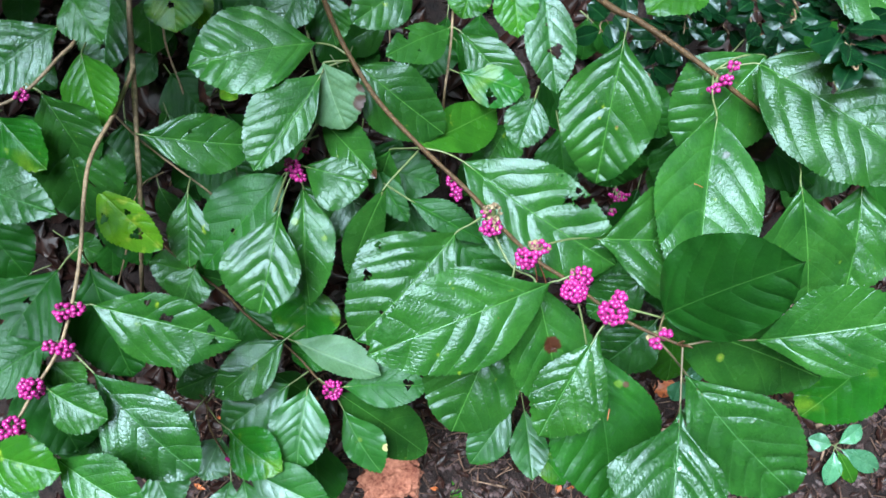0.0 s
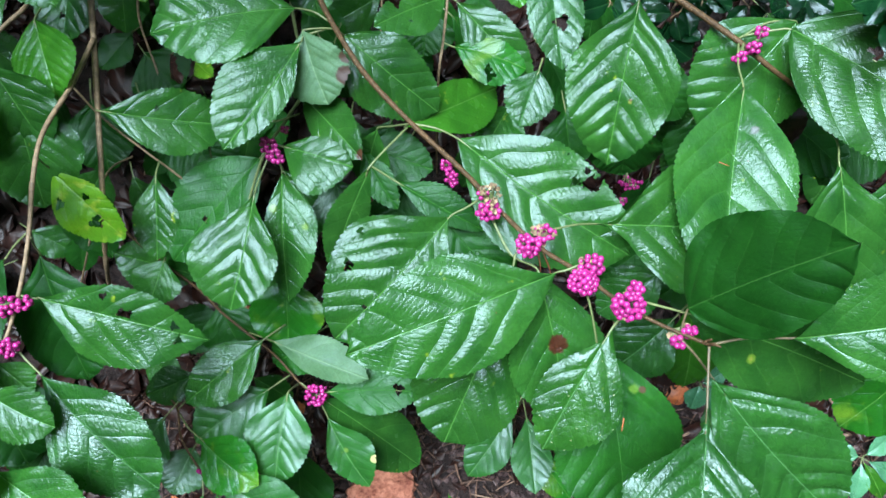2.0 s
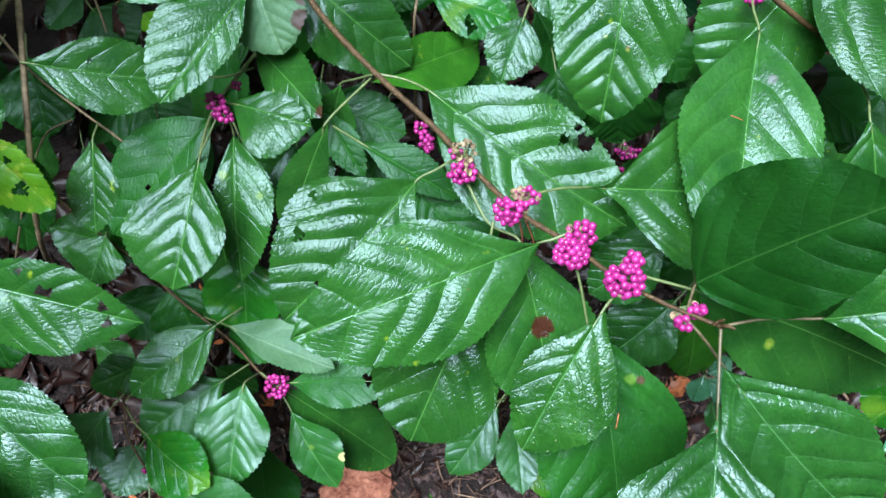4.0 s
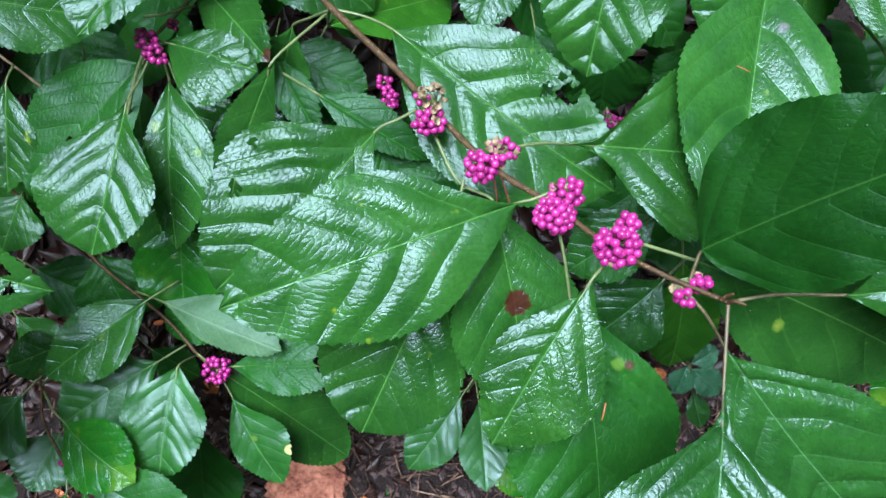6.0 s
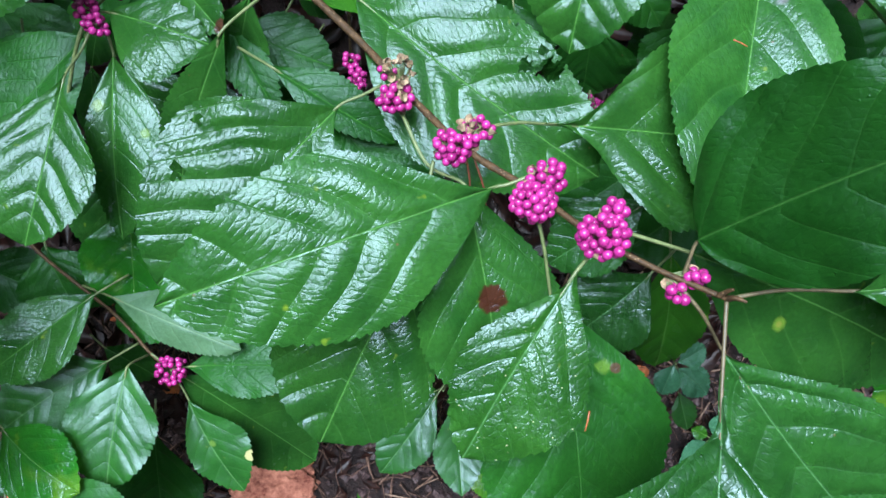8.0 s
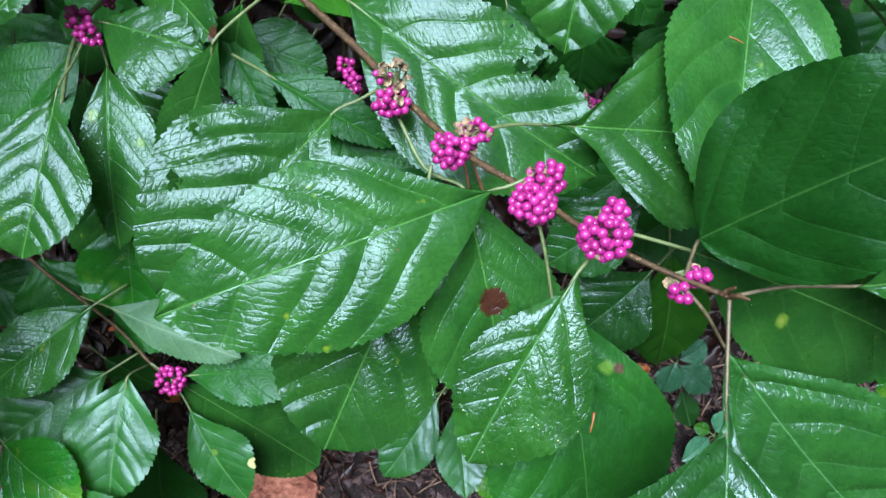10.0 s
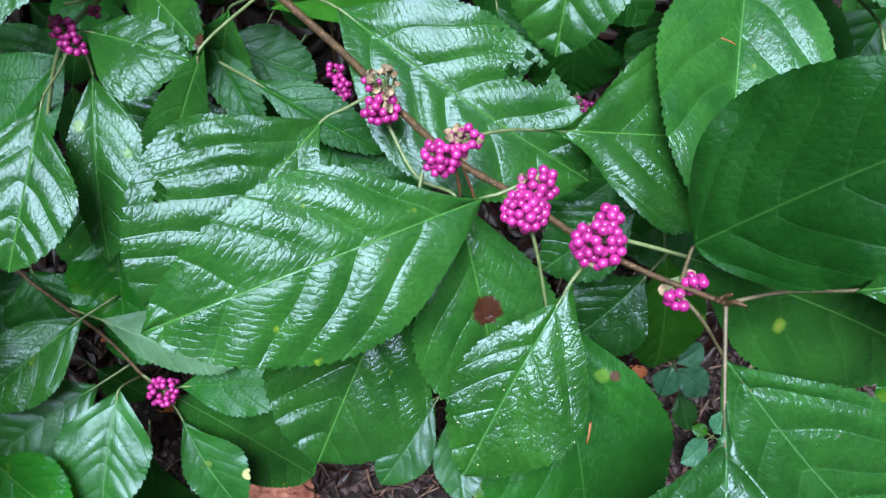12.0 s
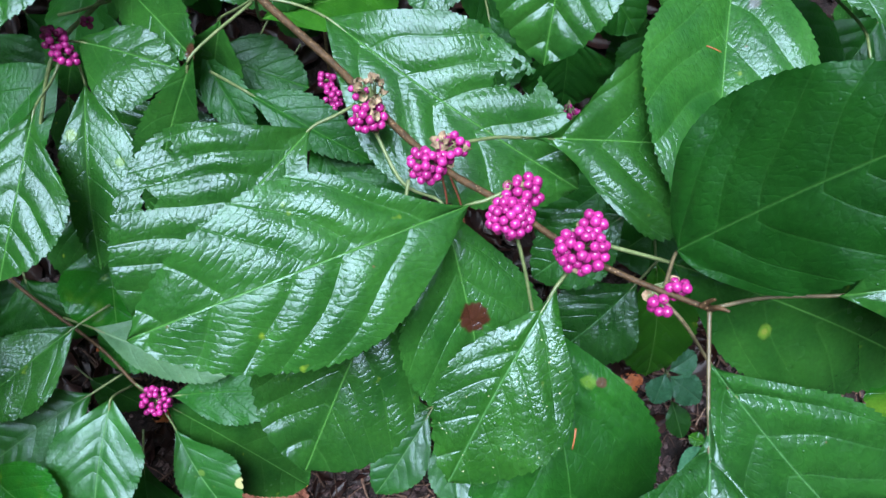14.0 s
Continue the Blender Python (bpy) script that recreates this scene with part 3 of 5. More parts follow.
leaf(front, (0.206, 0.205, 0.683), (0.186, 0.096, 0.657), 0.0970, lop=0.12, m=0.60, a=2.9, b=0.75, mat=BLUE, petiole=[(0.210, 0.249, 0.699), (0.208, 0.227, 0.690)], roll=2, fold=0.08, arch=0.06, puffy=1.5, stalk=BROWN_STALK)
leaf(front, (0.222, 0.238, 0.660), (0.330, 0.148, 0.584), 0.0973, lop=-0.03, m=0.55, a=(1.1, 1.4), b=0.60, mat=BLUE, petiole=[(0.184, 0.263, 0.696), (0.201, 0.247, 0.688)], roll=14, fold=0.04, arch=0.04, puffy=2.1, stalk=BROWN_STALK)
cluster(front, (0.055, 0.395, 0.668), (0.048, 0.388, 0.672), 0.0113, 30, 9, 11, 1.0)
cluster(front, (0.052, 0.396, 0.672), (0.049, 0.399, 0.685), 0.0112, 3, 26, 10, 0.8)
cluster(front, (0.086, 0.355, 0.673), (0.080, 0.348, 0.679), 0.0120, 33, 8, 12, 1.0)
cluster(front, (0.086, 0.358, 0.675), (0.094, 0.357, 0.682), 0.0099, 15, 18, 13, 1.0)
cluster(front, (0.124, 0.320, 0.680), (0.122, 0.308, 0.688), 0.0124, 48, 9, 14, 1.0)
cluster(front, (0.124, 0.320, 0.680), (0.130, 0.323, 0.689), 0.0106, 23, 9, 15, 1.0)
cluster(front, (0.151, 0.285, 0.693), (0.152, 0.279, 0.704), 0.0131, 48, 9, 16, 1.0)
cluster(front, (0.151, 0.285, 0.693), (0.159, 0.293, 0.705), 0.0066, 10, 1, 17, 1.0)
cluster(front, (0.184, 0.263, 0.695), (0.189, 0.254, 0.694), 0.0065, 9, 2, 18, 1.0)
cluster(front, (0.184, 0.263, 0.695), (0.197, 0.260, 0.699), 0.0060, 8, 2, 19, 1.0)
stem(front, [(0.089, 0.348, 0.672), (0.093, 0.339, 0.653), (0.092, 0.328, 0.629)], 0.0006, 0.0005, RED_STALK)
stem(front, [(0.094, 0.346, 0.671), (0.102, 0.336, 0.651), (0.105, 0.323, 0.626)], 0.0006, 0.0005, RED_STALK)
stem(front, [(0.210, 0.249, 0.699), (0.212, 0.247, 0.704), (0.216, 0.244, 0.706)], 0.0018, 0.0007, BARK)
stem(front, [(0.206, 0.250, 0.700), (0.208, 0.250, 0.705), (0.209, 0.249, 0.709)], 0.0015, 0.0007, BARK)
# ---- the branch behind it, coming in from above ----

upper = plant("beautyberry_branch", "thick brown beautyberry branch with large hanging leaves", "shrub branch", "beautyberry branches")
stem(upper, [(-0.081, 1.283, 0.597), (0.070, 0.848, 0.693), (0.177, 0.664, 0.719), (0.218, 0.630, 0.717), (0.258, 0.595, 0.711), (0.293, 0.559, 0.707), (0.321, 0.541, 0.694), (0.363, 0.528, 0.670)], 0.0045, 0.0022)
leaf(upper, (0.192, 0.583, 0.741), (0.170, 0.472, 0.628), 0.1045, lop=0.02, m=0.48, a=1.35, b=0.70, mat=GREEN, petiole=[(0.205, 0.629, 0.722), (0.198, 0.600, 0.734)], roll=10, fold=0.1, arch=0.05, marks=[(0.55, 0.18, 0.0028, (0.12, 0.19, 0.03)), (0.6, -0.2, 0.003, (0.15, 0.17, 0.03)), (0.59, -0.2, 0.0018, (0.1, 0.06, 0.02))], puffy=1.4)
leaf(upper, (0.284, 0.500, 0.709), (0.251, 0.309, 0.642), 0.1051, lop=0.00, m=0.42, a=1.05, b=0.65, petiole=[(0.290, 0.556, 0.709), (0.284, 0.527, 0.709)], roll=3, fold=0.2, arch=0.01, puffy=1.5, marks=[(0.21, -0.25, 0.006, (0.09, 0.1, 0.085))])
leaf(upper, (0.351, 0.582, 0.712), (0.268, 0.520, 0.630), 0.1178, lop=-0.02, m=0.45, a=0.9, b=0.65, petiole=[(0.295, 0.568, 0.704), (0.323, 0.581, 0.712)], roll=-6, fold=0.04)
leaf(upper, (0.334, 0.557, 0.726), (0.480, 0.433, 0.707), 0.1324, lop=0.01, m=0.47, a=0.75, b=0.60, petiole=[(0.296, 0.564, 0.711), (0.322, 0.561, 0.721)], roll=2, fold=0.06, arch=0.05, holes=[(0.38, -0.3, 0.006)])
leaf(upper, (0.365, 0.434, 0.685), (0.389, 0.340, 0.590), 0.1052, lop=0.16, m=0.55, a=1.5, b=0.80, petiole=[(0.382, 0.522, 0.655), (0.373, 0.462, 0.678)], roll=0, fold=0.12)
leaf(upper, (0.442, 0.447, 0.663), (0.430, 0.351, 0.590), 0.0901, roll=10, m=0.51, a=1.16, b=0.80)
leaf(upper, (0.376, 0.625, 0.818), (0.459, 0.535, 0.789), 0.0616, lop=0.08, m=0.50, a=1.1, b=0.70, roll=0)
leaf(upper, (0.311, 0.714, 0.731), (0.233, 0.653, 0.707), 0.0714, mat=BRIGHT, roll=10)
leaf(upper, (0.369, 0.605, 0.575), (0.479, 0.545, 0.518), 0.0866, mat=DARK, roll=-10)
leaf(upper, (0.309, 0.588, 0.508), (0.286, 0.555, 0.477), 0.0529, mat=GREEN)
leaf(upper, (0.311, 0.596, 0.547), (0.284, 0.557, 0.501), 0.0590, mat=DARK)
cluster(upper, (0.295, 0.556, 0.709), (0.289, 0.542, 0.704), 0.0085, 9, 0, 31, 1.0)
cluster(upper, (0.300, 0.554, 0.708), (0.300, 0.546, 0.713), 0.0072, 9, 0, 32, 1.0)
cluster(upper, (0.304, 0.553, 0.707), (0.310, 0.561, 0.718), 0.0072, 9, 0, 33, 1.0)

centre = plant("beautyberry_shoot", "thin upright beautyberry shoot with insect-bitten leaves", "shrub shoot", "beautyberry shoots")
stem(centre, [(0.020, 0.873, 0.649), (0.014, 0.760, 0.642), (0.011, 0.708, 0.623), (0.006, 0.678, 0.589), (0.001, 0.660, 0.550), (-0.004, 0.713, 0.326), (-0.004, 0.734, 0.246)], 0.0017, 0.0015, GREY_BARK)
leaf(centre, (0.008, 0.715, 0.627), (-0.069, 0.647, 0.646), 0.0526, lop=-0.26, m=0.50, a=1.0, b=0.65, petiole=[(0.012, 0.718, 0.629)], roll=6, holes=[(0.6, -0.4, 0.002), (0.62, 0.75, 0.006)])
leaf(centre, (0.022, 0.711, 0.625), (0.112, 0.642, 0.567), 0.0578, lop=-0.01, m=0.45, a=1.2, b=0.75, petiole=[(0.012, 0.716, 0.628)], roll=10)
leaf(centre, (0.020, 0.669, 0.595), (0.104, 0.646, 0.582), 0.0537, lop=0.29, m=0.50, a=1.1, b=0.65, mat=SPOTTED, petiole=[(0.007, 0.680, 0.590), (0.014, 0.674, 0.592)], roll=-5, holes=[(0.52, 0.5, 0.0045), (0.57, 0.72, 0.0055)])
leaf(centre, (0.127, 0.753, 0.661), (0.144, 0.635, 0.592), 0.0638, lop=-0.03, m=0.50, a=1.0, b=0.80, mat=BLUE, roll=0, holes=[(0.615, -0.2, 0.008), (0.37, 0.05, 0.002)])
leaf(centre, (0.107, 0.577, 0.652), (0.086, 0.526, 0.622), 0.0496, mat=BLUE, roll=0, m=0.50, a=1.02, b=0.71)
leaf(centre, (0.085, 0.760, 0.677), (0.095, 0.696, 0.628), 0.0554, mat=BRIGHT)
leaf(centre, (0.040, 0.757, 0.675), (0.024, 0.717, 0.640), 0.0568, mat=BRIGHT)
leaf(centre, (-0.035, 0.754, 0.673), (-0.112, 0.689, 0.658), 0.0699, mat=GREEN, roll=-10)
leaf(centre, (0.091, 0.660, 0.503), (0.062, 0.604, 0.494), 0.0698, mat=GREEN)
leaf(centre, (-0.011, 0.791, 0.544), (-0.020, 0.742, 0.505), 0.0729, mat=DARK)
leaf(centre, (-0.155, 0.726, 0.680), (-0.133, 0.678, 0.629), 0.0559, mat=GREEN)
leaf(centre, (-0.161, 0.705, 0.714), (-0.193, 0.652, 0.684), 0.0594, mat=BLUE)
leaf(centre, (-0.229, 0.817, 0.640), (-0.295, 0.773, 0.592), 0.0684, mat=DARK)
# ---- the canes on the shaded side ----

cane = plant("beautyberry_cane", "straight grey-brown beautyberry cane with a drooping side shoot", "shrub cane", "beautyberry branches")
stem(cane, [(-0.437, 0.960, 0.699), (-0.373, 0.725, 0.714), (-0.366, 0.649, 0.680), (-0.363, 0.610, 0.656), (-0.364, 0.554, 0.610), (-0.366, 0.493, 0.557), (-0.389, 0.450, 0.463), (-0.470, 0.499, 0.260), (-0.522, 0.539, 0.133)], 0.0034, 0.0026, GREY_BARK)
stem(cane, [(-0.362, 0.612, 0.661), (-0.371, 0.554, 0.656), (-0.382, 0.488, 0.658), (-0.383, 0.440, 0.648), (-0.384, 0.391, 0.625), (-0.389, 0.344, 0.604), (-0.399, 0.294, 0.586), (-0.416, 0.251, 0.579), (-0.432, 0.209, 0.572), (-0.450, 0.169, 0.566)], 0.0027, 0.0014, GREY_BARK)
leaf(cane, (-0.433, 0.633, 0.707), (-0.522, 0.564, 0.679), 0.0760, mat=BLUE, petiole=[(-0.409, 0.644, 0.702)], roll=-10, fold=0.12, m=0.51, a=1.16, b=0.80)
leaf(cane, (-0.409, 0.645, 0.749), (-0.370, 0.594, 0.719), 0.0553, mat=GREEN, roll=0)
leaf(cane, (-0.401, 0.728, 0.687), (-0.416, 0.635, 0.627), 0.0772, mat=BLUE, roll=10, holes=[(0.7, 0.1, 0.003)], m=0.53, a=1.09, b=0.71)
leaf(cane, (-0.409, 0.608, 0.692), (-0.386, 0.536, 0.645), 0.0754, mat=BRIGHT, petiole=[(-0.407, 0.640, 0.688)], roll=14, m=0.49, a=1.16, b=0.86)
leaf(cane, (-0.437, 0.547, 0.692), (-0.399, 0.499, 0.618), 0.0756, petiole=[(-0.454, 0.556, 0.697)], roll=5, m=0.51, a=1.16, b=0.80)
leaf(cane, (-0.422, 0.538, 0.670), (-0.412, 0.458, 0.571), 0.1016, petiole=[(-0.445, 0.552, 0.695), (-0.432, 0.545, 0.685)], roll=-10, fold=0.06, m=0.53, a=1.09, b=0.71)
leaf(cane, (-0.480, 0.519, 0.687), (-0.431, 0.475, 0.650), 0.0580, mat=SPOTTED, roll=15)
leaf(cane, (-0.487, 0.430, 0.694), (-0.379, 0.392, 0.689), 0.0621, lop=-0.08, m=0.42, a=1.0, b=1.00, mat=BLUE, roll=-6, fold=0.1)
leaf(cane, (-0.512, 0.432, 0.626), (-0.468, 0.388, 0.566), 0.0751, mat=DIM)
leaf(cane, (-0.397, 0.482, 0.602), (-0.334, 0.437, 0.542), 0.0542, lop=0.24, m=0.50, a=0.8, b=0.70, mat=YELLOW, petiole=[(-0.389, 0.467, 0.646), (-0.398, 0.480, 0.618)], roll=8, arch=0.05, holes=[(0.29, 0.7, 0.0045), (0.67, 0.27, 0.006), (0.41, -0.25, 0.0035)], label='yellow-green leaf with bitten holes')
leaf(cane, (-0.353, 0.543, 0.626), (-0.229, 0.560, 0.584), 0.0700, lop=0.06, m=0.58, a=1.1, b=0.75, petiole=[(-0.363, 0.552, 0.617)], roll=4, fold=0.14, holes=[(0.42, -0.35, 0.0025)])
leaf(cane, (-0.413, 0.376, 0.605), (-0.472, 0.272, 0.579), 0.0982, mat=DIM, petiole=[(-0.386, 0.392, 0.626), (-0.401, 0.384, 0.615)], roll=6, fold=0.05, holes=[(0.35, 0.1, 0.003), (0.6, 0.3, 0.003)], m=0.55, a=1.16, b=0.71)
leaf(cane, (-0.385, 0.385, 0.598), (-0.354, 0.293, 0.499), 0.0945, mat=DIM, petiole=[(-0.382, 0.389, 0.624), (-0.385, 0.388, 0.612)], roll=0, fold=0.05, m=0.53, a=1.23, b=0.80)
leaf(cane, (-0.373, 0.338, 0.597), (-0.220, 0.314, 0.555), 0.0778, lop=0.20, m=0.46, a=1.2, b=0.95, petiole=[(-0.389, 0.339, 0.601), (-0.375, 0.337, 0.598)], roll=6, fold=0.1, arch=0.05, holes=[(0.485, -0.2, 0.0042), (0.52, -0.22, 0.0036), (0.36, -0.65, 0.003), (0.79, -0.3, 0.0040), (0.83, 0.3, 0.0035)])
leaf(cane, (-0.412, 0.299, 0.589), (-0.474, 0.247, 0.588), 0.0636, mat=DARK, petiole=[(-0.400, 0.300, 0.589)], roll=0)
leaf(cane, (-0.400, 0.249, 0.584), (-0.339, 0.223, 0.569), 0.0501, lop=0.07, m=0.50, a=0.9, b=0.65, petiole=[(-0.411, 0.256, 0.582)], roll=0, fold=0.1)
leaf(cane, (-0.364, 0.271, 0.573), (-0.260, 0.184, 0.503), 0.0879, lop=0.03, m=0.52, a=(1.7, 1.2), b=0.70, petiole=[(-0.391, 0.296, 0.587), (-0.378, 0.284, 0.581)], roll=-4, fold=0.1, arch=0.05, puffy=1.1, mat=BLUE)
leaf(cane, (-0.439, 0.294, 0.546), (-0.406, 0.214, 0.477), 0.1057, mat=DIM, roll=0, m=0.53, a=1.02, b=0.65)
leaf(cane, (-0.417, 0.278, 0.502), (-0.379, 0.190, 0.417), 0.0844, mat=BLUE)
leaf(cane, (-0.450, 0.188, 0.577), (-0.371, 0.169, 0.572), 0.0523, mat=BRIGHT, petiole=[(-0.437, 0.207, 0.571)], roll=0, m=0.53, a=1.02, b=0.65)
leaf(cane, (-0.386, 0.186, 0.559), (-0.299, 0.140, 0.538), 0.0675, petiole=[(-0.420, 0.212, 0.573), (-0.400, 0.197, 0.565)], roll=0, fold=0.1, m=0.55, a=1.09, b=0.65)
leaf(cane, (-0.469, 0.178, 0.525), (-0.417, 0.148, 0.508), 0.0467, mat=BLUE)
leaf(cane, (-0.421, 0.290, 0.555), (-0.389, 0.268, 0.531), 0.0366, mat=GREEN, petiole=[(-0.407, 0.293, 0.580)])
cluster(cane, (-0.389, 0.336, 0.601), (-0.395, 0.326, 0.605), 0.0117, 23, 0, 41, 1.0)
cluster(cane, (-0.389, 0.336, 0.601), (-0.382, 0.329, 0.603), 0.0088, 13, 0, 42, 1.0)
cluster(cane, (-0.399, 0.296, 0.587), (-0.388, 0.289, 0.593), 0.0099, 18, 0, 43, 1.0)
cluster(cane, (-0.399, 0.296, 0.587), (-0.407, 0.294, 0.590), 0.0082, 12, 0, 44, 1.0)
cluster(cane, (-0.415, 0.255, 0.579), (-0.414, 0.250, 0.588), 0.0142, 34, 0, 45, 1.0)
cluster(cane, (-0.432, 0.214, 0.571), (-0.427, 0.211, 0.581), 0.0145, 34, 0, 46, 1.0)
cluster(cane, (-0.444, 0.539, 0.705), (-0.444, 0.528, 0.710), 0.0077, 12, 2, 47, 0.9)
stem(cane, [(-0.391, 0.831, 0.706), (-0.402, 0.630, 0.711), (-0.420, 0.579, 0.710), (-0.448, 0.537, 0.703), (-0.488, 0.515, 0.697)], 0.0024, 0.0016, GREY_BARK)
# ---- the low shoot with its berries near the soil ----

low = plant("beautyberry_shoot", "slender low beautyberry shoot with smaller leaves", "shrub shoot", "beautyberry shoots")
stem(low, [(-0.618, 0.729, 0.254), (-0.418, 0.534, 0.454), (-0.363, 0.483, 0.470), (-0.329, 0.462, 0.441), (-0.292, 0.442, 0.412), (-0.264, 0.420, 0.388), (-0.203, 0.378, 0.363), (-0.172, 0.349, 0.347), (-0.153, 0.334, 0.338)], 0.002, 0.0014)
stem(low, [(-0.464, 0.674, 0.534), (-0.385, 0.586, 0.565), (-0.339, 0.555, 0.547), (-0.298, 0.536, 0.512), (-0.280, 0.534, 0.454)], 0.0014, 0.0012, GREY_BARK)
stem(low, [(-0.376, 0.585, 0.494), (-0.398, 0.566, 0.495), (-0.422, 0.554, 0.465)], 0.0012, 0.001, GREY_BARK)
stem(low, [(-0.408, 0.476, 0.478), (-0.445, 0.444, 0.402)], 0.0012, 0.0012, GREY_BARK)
leaf(low, (-0.201, 0.383, 0.395), (-0.081, 0.337, 0.387), 0.0470, lop=-0.18, m=0.55, a=1.2, b=0.75, mat=PALE, petiole=[(-0.233, 0.401, 0.377)], roll=0, fold=-0.1, label='leaf turned over, showing its pale underside', puffy=0.6)
leaf(low, (-0.136, 0.334, 0.350), (-0.020, 0.328, 0.369), 0.0564, mat=DARK, petiole=[(-0.151, 0.334, 0.338)], roll=-12, holes=[(0.78, -0.1, 0.006)], puffy=0.6, m=0.55, a=1.16, b=0.71)
leaf(low, (-0.144, 0.331, 0.337), (-0.027, 0.286, 0.194), 0.0801, lop=-0.00, m=0.52, a=1.0, b=0.65, mat=GREEN, roll=-10, fold=0.05, puffy=0.6)
leaf(low, (-0.136, 0.311, 0.325), (-0.085, 0.240, 0.266), 0.0551, lop=-0.22, m=0.50, a=1.3, b=0.85, mat=MIST, petiole=[(-0.149, 0.331, 0.336), (-0.141, 0.320, 0.330)], roll=5, fold=0.12, marks=[(0.70, -1.05, 0.0085, (0.42, 0.40, 0.17)), (0.45, -0.1, 0.0055, (0.09, 0.17, 0.03))], puffy=0.6)
leaf(low, (-0.174, 0.321, 0.388), (-0.188, 0.228, 0.340), 0.0765, lop=0.06, m=0.50, a=1.1, b=0.65, mat=MIST, petiole=[(-0.170, 0.343, 0.355)], roll=0, fold=0.12, puffy=0.6)
leaf(low, (-0.206, 0.378, 0.410), (-0.296, 0.311, 0.377), 0.0656, lop=-0.09, m=0.48, a=1.2, b=0.80, mat=GREEN, roll=10, fold=0.12, puffy=0.6)
leaf(low, (-0.205, 0.338, 0.352), (-0.293, 0.279, 0.329), 0.0893, mat=MIST, roll=4, puffy=0.6)
leaf(low, (-0.305, 0.365, 0.333), (-0.373, 0.344, 0.310), 0.0472, mat=GREEN, roll=10, puffy=0.6)
leaf(low, (-0.190, 0.307, 0.230), (-0.188, 0.218, 0.133), 0.0887, mat=DARK, puffy=0.6)
leaf(low, (-0.182, 0.447, 0.438), (-0.182, 0.380, 0.376), 0.0903, mat=SPOTTED, roll=0, puffy=0.6, m=0.47, a=1.02, b=0.80)
leaf(low, (-0.149, 0.401, 0.377), (-0.207, 0.375, 0.339), 0.0620, mat=DARK, puffy=0.6)
leaf(low, (-0.291, 0.461, 0.411), (-0.383, 0.464, 0.465), 0.0713, mat=GREEN, roll=0, puffy=0.6)
leaf(low, (-0.322, 0.459, 0.462), (-0.342, 0.414, 0.430), 0.0588, mat=GREEN, petiole=[(-0.327, 0.463, 0.447)], puffy=0.6)
leaf(low, (-0.277, 0.443, 0.378), (-0.248, 0.392, 0.337), 0.0787, mat=DARK, puffy=0.6)
leaf(low, (-0.358, 0.442, 0.343), (-0.280, 0.418, 0.317), 0.0648, mat=DARK, puffy=0.6)
cluster(low, (-0.154, 0.336, 0.339), (-0.147, 0.329, 0.353), 0.0159, 44, 0, 51, 1.0)

middle = plant("beautyberry_branch", "half-hidden beautyberry branch with puckered leaves and berries", "shrub branch", "beautyberry branches")
stem(middle, [(-0.273, 1.158, 0.525), (-0.193, 0.791, 0.544), (-0.156, 0.640, 0.572), (-0.163, 0.570, 0.590), (-0.177, 0.526, 0.597), (-0.191, 0.502, 0.580), (-0.224, 0.478, 0.502)], 0.0022, 0.0014, STALK)
stem(middle, [(-0.201, 0.577, 0.571), (-0.174, 0.557, 0.594), (-0.150, 0.564, 0.598)], 0.0013, 0.001, STALK)
leaf(middle, (-0.188, 0.467, 0.590), (-0.212, 0.358, 0.530), 0.0890, lop=0.20, m=0.56, a=1.9, b=0.60, petiole=[(-0.176, 0.517, 0.594), (-0.186, 0.496, 0.582)], roll=0, fold=0.1, arch=0.05)
leaf(middle, (-0.198, 0.531, 0.561), (-0.300, 0.441, 0.487), 0.0916, lop=0.13, m=0.44, a=0.85, b=0.70, petiole=[(-0.181, 0.522, 0.591)], roll=6, fold=0.08, holes=[(0.6, 0.05, 0.003)], mat=DARK, puffy=0.7)
leaf(middle, (-0.168, 0.505, 0.570), (-0.163, 0.390, 0.486), 0.0552, lop=-0.36, m=0.42, a=1.1, b=0.80, mat=GREEN, marks=[(0.27, 0.35, 0.0075, (0.11, 0.19, 0.02)), (0.42, -0.9, 0.006, (0.09, 0.17, 0.02))], petiole=[(-0.171, 0.517, 0.588)], roll=-2, fold=0.14, puffy=0.5)
leaf(middle, (-0.318, 0.521, 0.544), (-0.319, 0.442, 0.487), 0.0509, petiole=[(-0.319, 0.543, 0.540)], roll=0, m=0.53, a=1.23, b=0.80)
leaf(middle, (-0.144, 0.570, 0.619), (-0.076, 0.490, 0.613), 0.0462, lop=-0.12, m=0.45, a=0.9, b=0.70, petiole=[(-0.155, 0.606, 0.611)], roll=15, marks=[(0.965, -0.1, 0.008, (0.05, 0.022, 0.012))])
leaf(middle, (-0.159, 0.508, 0.611), (-0.085, 0.483, 0.609), 0.0584, lop=0.35, m=0.55, a=0.95, b=0.75, petiole=[(-0.175, 0.522, 0.597)], roll=-6, fold=0.08, arch=0.06)
leaf(middle, (-0.082, 0.532, 0.579), (-0.042, 0.473, 0.546), 0.0315, lop=0.03, m=0.50, a=1.0, b=0.80, mat=DARK, roll=5)
leaf(middle, (-0.084, 0.560, 0.549), (-0.004, 0.535, 0.535), 0.0597, lop=0.01, m=0.50, a=1.0, b=0.80, mat=DARK, petiole=[(-0.105, 0.570, 0.532)], roll=0, puffy=0.6)
